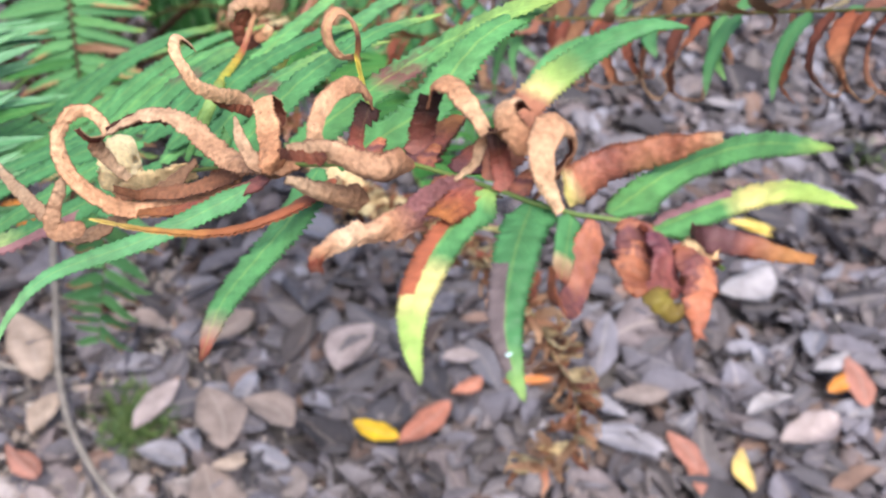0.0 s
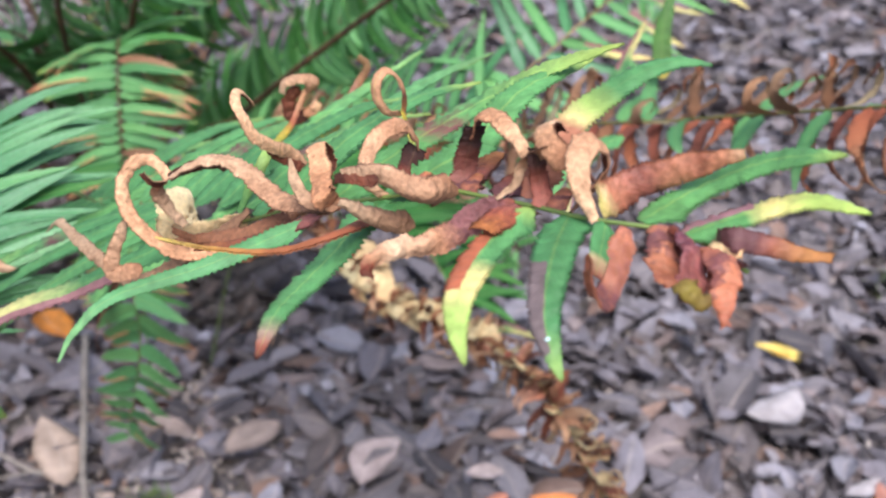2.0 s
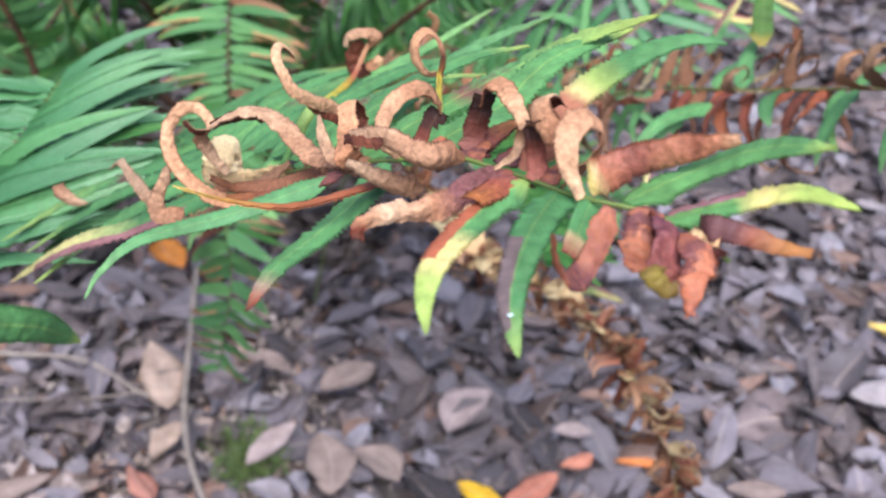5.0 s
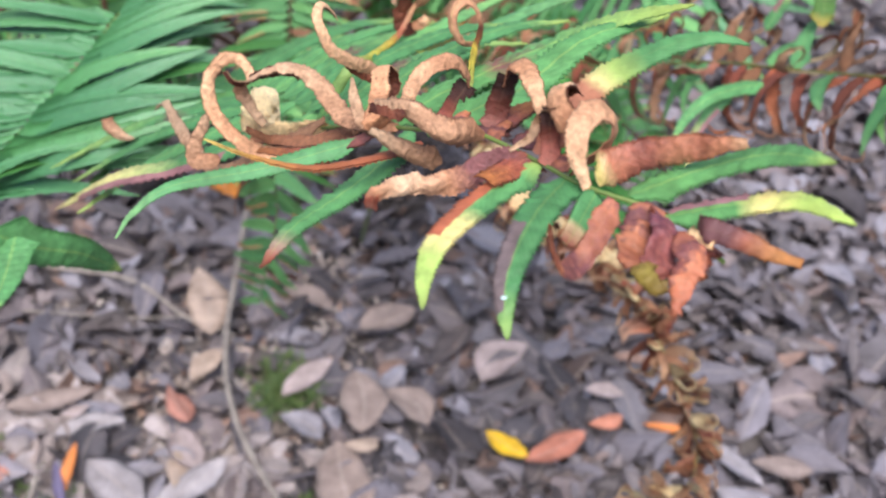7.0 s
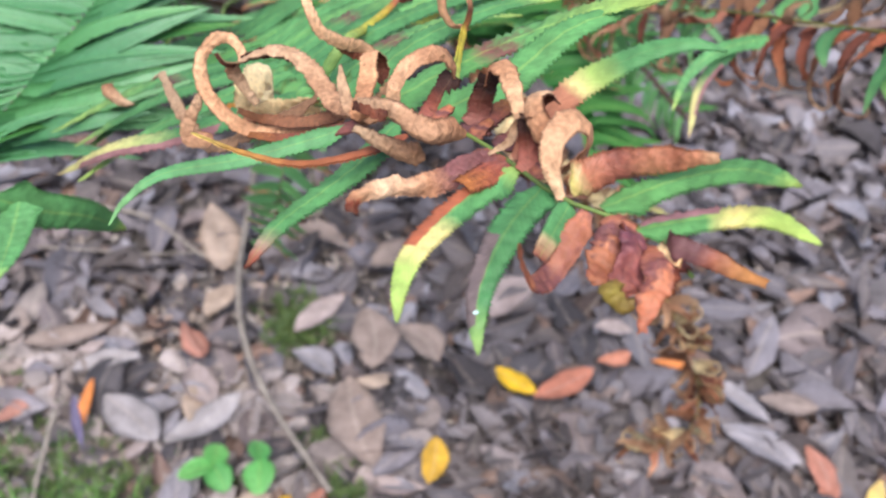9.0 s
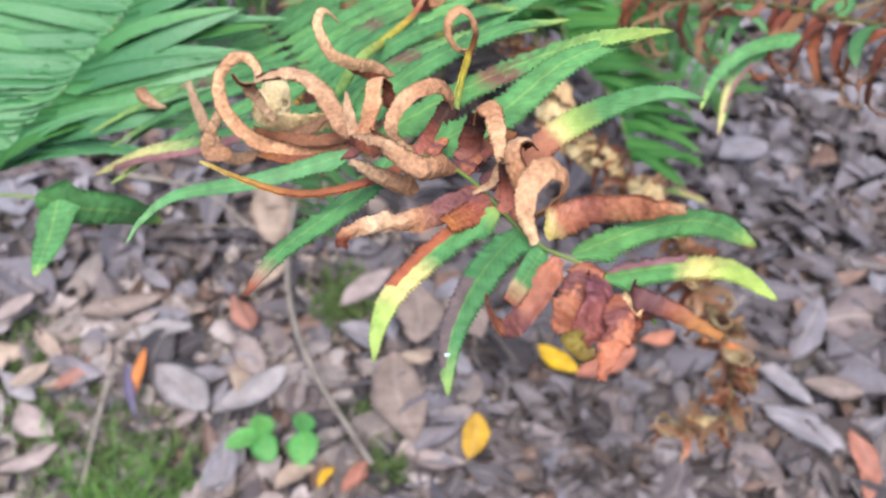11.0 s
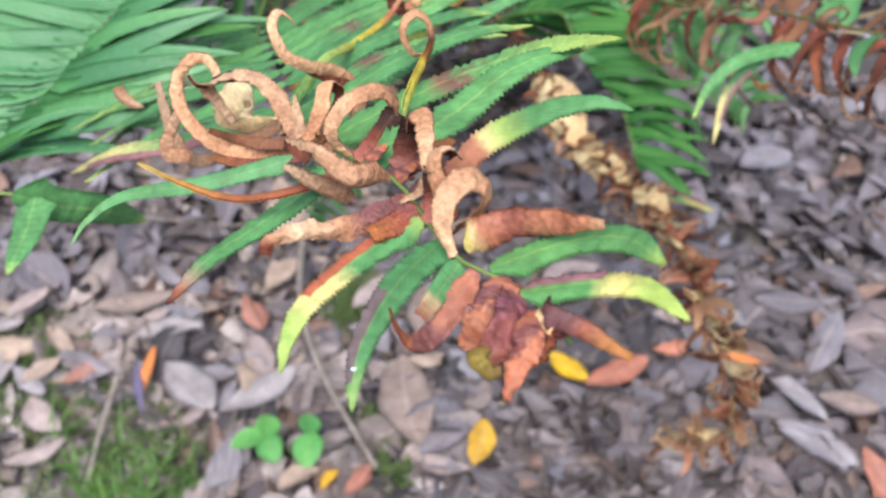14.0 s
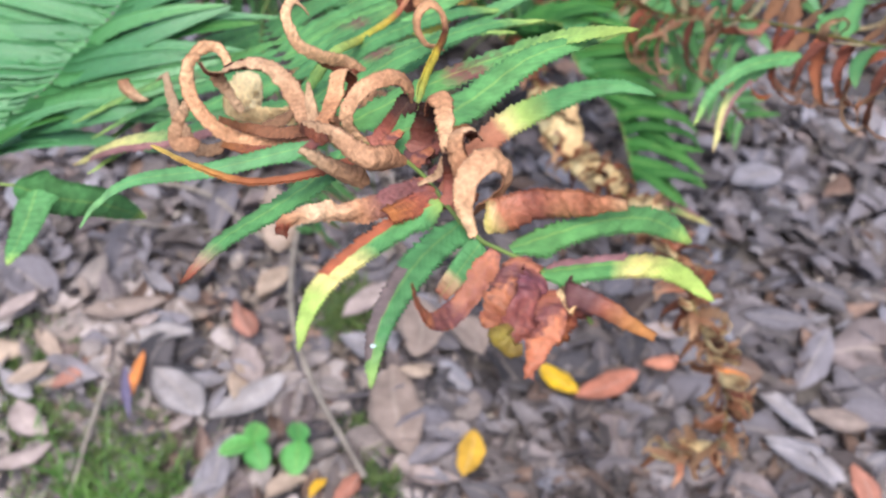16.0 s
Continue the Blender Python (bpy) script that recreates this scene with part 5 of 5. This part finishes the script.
    leaflet([(0.0885, 0.2600, 0.8105), (0.0930, 0.2680, 0.8120), (0.0965, 0.2740, 0.8125)], 0.0110, plum, "plum brown flat leaflet", cup=[-0.4, -0.8], teeth=14, ragged=0.3, blunt=0.3)
    leaflet([(0.030, 0.318, 0.770), (0.012, 0.320, 0.760), (-0.004, 0.326, 0.753), (-0.014, 0.330, 0.748)], 0.0055, (M_BROWN, M_TAN), "rust brown flat leaflet", cup=[0.3, 0.7], teeth=18, ragged=0.3, blunt=0.3, crumple=0.06)
    leaflet([(0.040, 0.300, 0.780), (0.020, 0.297, 0.771), (0.002, 0.300, 0.765)], 0.0055, (M_PLUM, M_BROWN), "plum brown flat leaflet", cup=[0.4, 0.9], teeth=16, ragged=0.3, blunt=0.3, crumple=0.06)
    for k, p in enumerate([(0.0665, 0.2795, 0.800), (0.0735, 0.2735, 0.804), (0.080, 0.2678, 0.8065), (0.0864, 0.2623, 0.8085), (0.1000, 0.2450, 0.8155)]):
        p, d = Vector(p), Vector((-0.50, -0.80, -0.10)) if k % 2 else Vector((0.40, 0.80, 0.35))
        leaflet([p, p + d * 0.0035 + Vector((0, 0, 0.0006)), p + d * 0.0075], 0.0056, (M_CRUMP, M_PLUM), cup=0.6 if k % 2 else -0.6, teeth=8, ragged=0.3, blunt=0.35, crumple=0.08)
    # yellow stalks with curled ends further back
    leaflet([(0.004, 0.350, 0.750), (0.0126, 0.3600, 0.7690), (0.0071, 0.4000, 0.7530), (0.0091, 0.4300, 0.7495), (0.0123, 0.4400, 0.7586), (0.0168, 0.4400, 0.7636)], 0.0042, (M_STALKY, M_BROWN), "narrow yellow leaflet with a brown midrib", face=0, cup=[1.2, 1.6, 1.2], teeth=24, ragged=0.2, blunt=0.3, crumple=0.05)
    leaflet([(0.0134, 0.4400, 0.7587), (0.0168, 0.4398, 0.7636), (0.0104, 0.4396, 0.7650), (0.0042, 0.4394, 0.7623), (0.0030, 0.4394, 0.7580)], 0.0052, dry_, "tan dry end of a leaflet, folded over", face=-20, cup=[0.8, 1.2, 1.2], teeth=16, ragged=0.3, blunt=0.5, crumple=0.08)
    leaflet([(0.0095, 0.4410, 0.7610), (0.0059, 0.4410, 0.7534), (0.0075, 0.4410, 0.7466), (0.0130, 0.4405, 0.7490)], 0.0066, (M_DRYIN_SHADE, M_DRYIN_SHADE), "dark torn end of a leaflet", face=0, cup=[0.5, 0.8], teeth=14, ragged=0.4, blunt=0.7, crumple=0.1)
    leaflet([(0.0125, 0.4390, 0.7490), (0.0160, 0.4388, 0.7515), (0.0184, 0.4388, 0.7555)], 0.0056, (M_TAN, M_BROWN), "small tan curled leaflet end", face=0, cup=[1.0, 1.4], teeth=10, ragged=0.3, blunt=0.6, crumple=0.08)
    leaflet([(0.016, 0.345, 0.757), (0.0230, 0.4050, 0.7520), (0.0228, 0.4500, 0.7393), (0.0256, 0.4700, 0.7403), (0.0305, 0.4800, 0.7487), (0.0340, 0.4800, 0.7570), (0.0300, 0.4790, 0.7610)], 0.0064, (M_STALKY, M_TAN), "narrow yellow leaflet with a curled tan end", face=0, at=0.6, cup=[1.2, 1.4, 1.4], teeth=28, ragged=0.2, blunt=0.5, crumple=0.05)
    leaflet([(0.012, 0.340, 0.755), (0.0344, 0.400, 0.7549), (0.0575, 0.430, 0.7682), (0.0876, 0.435, 0.7838)], 0.0150, (M_FRESH, M_GREEN), "light green leaflet", cup=-0.4, teeth=34)
    leaflet([(-0.010, 0.370, 0.735), (0.0206, 0.430, 0.7518), (0.0370, 0.470, 0.7529), (0.0570, 0.490, 0.7623)], 0.0150, (M_FRESH, M_GREEN), "light green leaflet", cup=-0.4, teeth=34)
    # the green part further down the frond
    rnd = random.Random(5)
    for k in range(11):
        f = k / 10
        p = Vector((0.022, 0.327, 0.765)).lerp(Vector((-0.13, 0.56, 0.635)), f)
        s = 0.088 + 0.022 * f
        d = Vector((0.62, 0.74, 0.26 - 0.1 * f)) + Vector((rnd.gauss(0, 0.05), rnd.gauss(0, 0.05), rnd.gauss(0, 0.05)))
        d.normalize()
        leaflet([p, p + d * s * 0.35 + Vector((0, 0, 0.006)), p + d * s * 0.7 + Vector((0.004, -0.004, 0.006)), p + d * s + Vector((0.008, -0.012, 0))], 0.0140, (M_FLECKED if k % 3 == 1 else M_GREEN, M_GREEN), cup=-0.5, teeth=24)
        if k > 2:
            d = Vector((-0.85, -0.35, -0.36)) + Vector((rnd.gauss(0, 0.06), rnd.gauss(0, 0.06), rnd.gauss(0, 0.06)))
            d.normalize()
            leaflet([p, p + d * s * 0.35, p + d * s * 0.7 + Vector((0, 0, -0.004)), p + d * s + Vector((0, -0.01, -0.012))], 0.0125, (M_FLECKED if k % 3 == 2 else M_GREEN, M_GREEN), cup=0.5, teeth=24)


main_frond()

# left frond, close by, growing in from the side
B2, BF2, BP2 = (M_BROAD, M_BROAD), (M_BROADFLECK, M_BROAD), (M_BROADSHEEN, M_BROAD)
# Paler leaflets on one side paint the sky's sheen into their colour.
frond([(-0.46, 0.10, -0.01), (-0.36, 0.16, 0.34), (-0.1912, 0.2809, 0.6172), (-0.2022, 0.3319, 0.6147), (-0.2102, 0.4063, 0.6184), (-0.1942, 0.4458, 0.6422), (-0.1852, 0.5019, 0.6634), (-0.1848, 0.5382, 0.6738)], 31, 0.122,
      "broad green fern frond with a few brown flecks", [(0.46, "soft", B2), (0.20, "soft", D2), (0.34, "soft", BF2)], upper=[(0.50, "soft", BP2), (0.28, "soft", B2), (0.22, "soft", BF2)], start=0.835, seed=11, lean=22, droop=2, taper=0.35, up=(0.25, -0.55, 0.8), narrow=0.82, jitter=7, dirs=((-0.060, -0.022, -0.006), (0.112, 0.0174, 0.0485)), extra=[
          ([(-0.1172, 0.4020, 0.6922), (-0.1110, 0.4000, 0.6898), (-0.1063, 0.4000, 0.6873), (-0.1020, 0.4020, 0.6863)], 0.0075, (M_TAN, M_BROWN), 2.0)])
# frond with dry-edged leaflets, arching towards the viewer
frond([CROWN, (-0.34, 1.30, 0.34), (-0.275, 1.08, 0.52), (-0.245, 0.975, 0.578), (-0.235, 0.932, 0.558), (-0.228, 0.905, 0.51), (-0.222, 0.885, 0.44), (-0.22, 0.87, 0.36)], 50, 0.084,
      "green fern frond with dry orange leaflet edges", [(0.34, "flat", E2), (0.22, "flat", G2), (0.24, "flat", D2), (0.12, "wavy", E2), (0.08, "wavy", (M_YELLOWTIP, M_TAN))], stem=M_STEM, start=0.62, seed=12, lean=4, droop=0, taper=0.35, up=(0.1, -1.0, 0.35), jitter=9, narrow=0.86)
# dry frond to the right
frond([CROWN, (-0.25, 1.25, 0.36), (0.0491, 0.8603, 0.5461), (0.1467, 0.7316, 0.6273), (0.2074, 0.6640, 0.6659), (0.2642, 0.5808, 0.7122), (0.3125, 0.4896, 0.7598)], 66, 0.050,
      "half dead fern frond with curled rust brown leaflets", [(0.14, "hang", (M_RUSSET, M_RUST)), (0.12, "hang", (M_COPPERY, M_TAN)), (0.24, "hook", (M_RUSSET, M_RUST)), (0.16, "hook", (M_TAN, M_COPPERY)), (0.10, "crook", (M_TAN, M_RUST)), (0.14, "scroll", (M_STRAW, M_TAN)), (0.10, "flat", (M_YELLOWTIP, M_FRESH))], stem=M_OLIVESTEM, start=0.45, seed=13, lean=-14, droop=10, jitter=20, taper=0.1, narrow=1.8, upper=[(0.20, "flat", F2), (0.20, "crook", (M_TAN, M_BROWN)), (0.26, "scroll", (M_TAN, M_BROWN)), (0.12, "scroll", (M_STRAW, M_DRYIN_SHADE)), (0.12, "hook", (M_RUSSET, M_DRYIN_SHADE)), (0.10, "crook", (M_RUSSET, M_DRYIN_SHADE))], up=(0.1, -0.6, 0.8), r=0.0024, extra=[
          ([(0.2067, 0.6928, 0.6830), (0.2035, 0.7042, 0.7074), (0.2057, 0.7123, 0.7239), (0.2088, 0.7206, 0.7358)], 0.014, (M_OLIVESHADE, M_OLIVESHADE), -0.5), ([(0.1748, 0.6937, 0.6735), (0.1827, 0.7008, 0.6951), (0.1922, 0.7069, 0.7169)], 0.008, (M_YELLOWTIP, M_YELLOWTIP), -0.8),
          ([(0.1760, 0.6250, 0.6700), (0.1497, 0.6000, 0.6681), (0.1364, 0.5800, 0.6591), (0.1332, 0.5600, 0.6485)], 0.0092, (M_GREEN, M_GREEN), 0.5), ([(0.1600, 0.6150, 0.6680), (0.1462, 0.6000, 0.6450), (0.1463, 0.5800, 0.6211)], 0.0075, (M_YELLOWTIP, M_GREEN), 0.5)])
# dead frond hanging to the ground
frond([CROWN, (-0.28, 1.25, 0.30), (-0.08, 0.95, 0.425), (-0.0133, 0.86, 0.4299), (0.0194, 0.83, 0.4097), (0.0622, 0.79, 0.421), (0.106, 0.74, 0.4347), (0.1422, 0.69, 0.4448), (0.1682, 0.6417, 0.4390), (0.1903, 0.6480, 0.3935), (0.2104, 0.6517, 0.3535), (0.2149, 0.6457, 0.3122), (0.1932, 0.6444, 0.2845), (0.1790, 0.6490, 0.2745)], 140, 0.027,
      "dead fern frond with crumpled straw brown leaflets", [(0.14, "hook", (M_TAN, M_DRYIN_SHADE)), (0.20, "scroll", (M_TAN, M_BROWN)), (0.30, "scroll", (M_STRAW, M_BROWN)), (0.08, "hang", (M_RUSSET, M_DRYIN_SHADE)), (0.12, "crook", (M_TAN, M_DRYIN_SHADE)), (0.12, "hook", (M_STRAW, M_BROWN)), (0.04, "crook", (M_RUST, M_DRYIN_SHADE))], stem=M_DRYSTEM, start=0.58, seed=14, droop=10, jitter=46, taper=-0.1, r=0.0020, narrow=2.0, extra=[
          ([(-0.030, 0.868, 0.437), (-0.012, 0.850, 0.432), (0.006, 0.832, 0.424), (0.016, 0.824, 0.412)], 0.031, (M_OCHRE, M_STRAW), 0.7), ([(0.000, 0.846, 0.428), (0.018, 0.828, 0.424), (0.036, 0.815, 0.404)], 0.030, (M_STRAW, M_OCHRE), 0.9), ([(0.020, 0.828, 0.412), (0.044, 0.806, 0.414), (0.060, 0.792, 0.398)], 0.029, (M_OCHRE, M_STRAW), 0.8), ([(-0.020, 0.860, 0.436), (0.004, 0.846, 0.446), (0.024, 0.830, 0.440)], 0.026, (M_STRAW, M_BROWN), 1.0),
          ([(0.050, 0.800, 0.420), (0.072, 0.776, 0.432), (0.090, 0.762, 0.416)], 0.022, (M_OCHRE, M_TAN), 1.0), ([(0.090, 0.757, 0.430), (0.110, 0.740, 0.446), (0.128, 0.724, 0.432)], 0.021, (M_OCHRE, M_BROWN), 1.2), ([(0.098, 0.748, 0.432), (0.128, 0.766, 0.430), (0.158, 0.786, 0.408)], 0.011, (M_YELLOWTIP, M_OCHRE), 0.6)])
# low green frond under the dead one
frond([(-0.25, 1.25, 0.0), (-0.15, 1.04, 0.34), (-0.0223, 0.8666, 0.5085), (0.0109, 0.8387, 0.492), (0.0562, 0.8109, 0.4744), (0.0798, 0.7779, 0.4571), (0.0903, 0.7608, 0.4496)], 24, 0.092, "small deep green fern frond above the litter",
      [(0.6, "flat", D2), (0.26, "wavy", D2), (0.06, "flat", (M_YELLOWTIP, M_DEEP)), (0.08, "flat", E2)], start=0.62, seed=17, droop=4, taper=0.3, up=(0.0, -0.7, 0.7), narrow=1.1, jitter=17, dirs=((0.070, -0.012, 0.012), (0.073, 0.004, 0.034)))
# small young frond low down
frond([(-0.30, 1.15, 0.0), (-0.21, 0.86, 0.44), (-0.162, 0.71, 0.479), (-0.159, 0.708, 0.438), (-0.164, 0.709, 0.398), (-0.19, 0.74, 0.30)], 20, 0.054,
      "small green fern frond with orange leaflets hanging low", [(0.6, "flat", F2), (0.25, "flat", E2), (0.15, "wavy", RUST2)], start=0.62, seed=15, up=(0, -1, 0.3), lean=20, droop=6, taper=0.4, r=0.0014, narrow=1.9)
# pale frond, upper right
# Its palest leaflets have the strong light put into their colour.
frond([CROWN, (-0.2, 1.2, 0.36), (0.07, 0.94, 0.54), (0.136, 0.9627, 0.5828), (0.1876, 0.9951, 0.6254), (0.2454, 1.0311, 0.6651), (0.31, 1.07, 0.70)], 34, 0.112,
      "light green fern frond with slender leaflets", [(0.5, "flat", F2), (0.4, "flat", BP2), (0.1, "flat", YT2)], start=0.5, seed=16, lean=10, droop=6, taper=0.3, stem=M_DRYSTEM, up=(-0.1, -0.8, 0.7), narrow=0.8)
# fronds of the crown behind
BACK = [
    ([(-0.142, 1.159, 0.459), (-0.057, 1.10, 0.55), (0.017, 1.03, 0.63), (0.075, 0.975, 0.69), (0.11, 0.945, 0.715)], 0.10),
    ([(-0.423, 1.176, 0.449), (-0.42, 1.043, 0.554), (-0.40, 0.907, 0.642), (-0.39, 0.78, 0.72), (-0.38, 0.6, 0.78)], 0.11),
    ([(-0.305, 0.992, 0.587), (-0.284, 0.965, 0.652), (-0.26, 0.92, 0.73), (-0.22, 0.8, 0.85)], 0.10),
    ([(-0.287, 1.152, 0.543), (-0.249, 1.128, 0.602), (-0.21, 1.09, 0.67), (-0.12, 1.0, 0.82)], 0.10),
    ([(-0.263, 1.261, 0.518), (-0.143, 1.159, 0.612), (-0.03, 1.07, 0.70), (0.06, 1.02, 0.765)], 0.10),
    ([(-0.49, 1.05, 0.353), (-0.5, 1.02, 0.46), (-0.52, 0.97, 0.58), (-0.56, 0.85, 0.72)], 0.10),
    ([(-0.56, 1.52, 0.42), (-0.66, 1.5, 0.62), (-0.8, 1.4, 0.8), (-1.0, 1.2, 0.9)], 0.11),
    ([(-0.45, 1.7, 0.45), (-0.46, 1.95, 0.72), (-0.46, 2.2, 0.8), (-0.45, 2.6, 0.7)], 0.11),
    ([(-0.30, 1.62, 0.42), (-0.1, 1.8, 0.62), (0.15, 1.95, 0.62), (0.45, 2.05, 0.45)], 0.11),
    ([(-0.62, 1.3, 0.42), (-0.72, 1.1, 0.62), (-0.78, 0.9, 0.70), (-0.82, 0.65, 0.66)], 0.10),
    ([(-0.20, 1.70, 0.30), (0.0, 1.75, 0.45), (0.2, 1.8, 0.5), (0.4, 1.8, 0.4)], 0.10),
    ([(-0.50, 1.75, 0.30), (-0.55, 1.95, 0.5), (-0.6, 2.2, 0.55), (-0.7, 2.5, 0.4)], 0.10),
    ([(-0.35, 1.75, 0.30), (-0.25, 2.0, 0.45), (-0.1, 2.25, 0.5), (0.1, 2.5, 0.4)], 0.10),
    ([(-0.32, 1.38, 0.22), (-0.15, 1.27, 0.34), (0.02, 1.18, 0.37), (0.16, 1.12, 0.30)], 0.09),
    ([(-0.50, 1.30, 0.26), (-0.54, 1.16, 0.36), (-0.60, 1.02, 0.40), (-0.68, 0.9, 0.34)], 0.09),
    ([(-0.40, 1.36, 0.20), (-0.36, 1.22, 0.30), (-0.31, 1.10, 0.33), (-0.27, 0.99, 0.29)], 0.085),
    ([(-0.52, 1.40, 0.22), (-0.62, 1.30, 0.34), (-0.74, 1.20, 0.38), (-0.86, 1.10, 0.32)], 0.09),
    ([(-0.36, 1.46, 0.24), (-0.22, 1.40, 0.36), (-0.08, 1.34, 0.38), (0.06, 1.29, 0.30)], 0.085),
    ([(-0.46, 1.42, 0.30), (-0.47, 1.30, 0.44), (-0.48, 1.16, 0.50), (-0.49, 1.02, 0.46)], 0.085),
    ([(-0.60, 1.65, 0.42), (-0.85, 1.8, 0.7), (-1.1, 1.9, 0.8), (-1.5, 2.0, 0.6)], 0.11),
]
for k, (pts, size) in enumerate(BACK):
    mid = Vector(CROWN).lerp(Vector(pts[0]), 0.5) + Vector((0, 0, 0.04))
    frond([CROWN, tuple(mid)] + pts, 50, size * 0.82, "green fern frond on a dark brown stalk" if k % 3 else "deep green fern frond behind the others",
          [(0.32, "flat", G2), (0.30, "flat", D2), (0.32, "flat", F2), (0.06, "wavy", E2)], stem=M_STEM, r=0.0062, start=0.40, seed=30 + k, lean=14, droop=4, taper=0.5, up=(0.0, -0.85, 0.6), narrow=1.35, jitter=8)
# low leaflets at the far left
frond([(-0.75, 0.75, 0.0), (-0.56, 0.52, 0.40), (-0.36, 0.36, 0.59), (-0.1505, 0.3578, 0.6496)], 1, 0.05,
      "green fern frond reaching in low", [(1.0, "soft", (M_GREEN, M_GREEN))], start=0.7, seed=51, lean=30, droop=6, taper=0.2, extra=[
          ([(-0.1505, 0.3578, 0.6496), (-0.1395, 0.3711, 0.6360), (-0.1280, 0.390, 0.6220), (-0.1266, 0.4188, 0.5917)], 0.020, (M_GREEN, M_GREEN), 0.5), ([(-0.1424, 0.363, 0.6468), (-0.136, 0.3443, 0.6412), (-0.1309, 0.3237, 0.6361)], 0.020, (M_GREEN, M_GREEN), 0.5)])
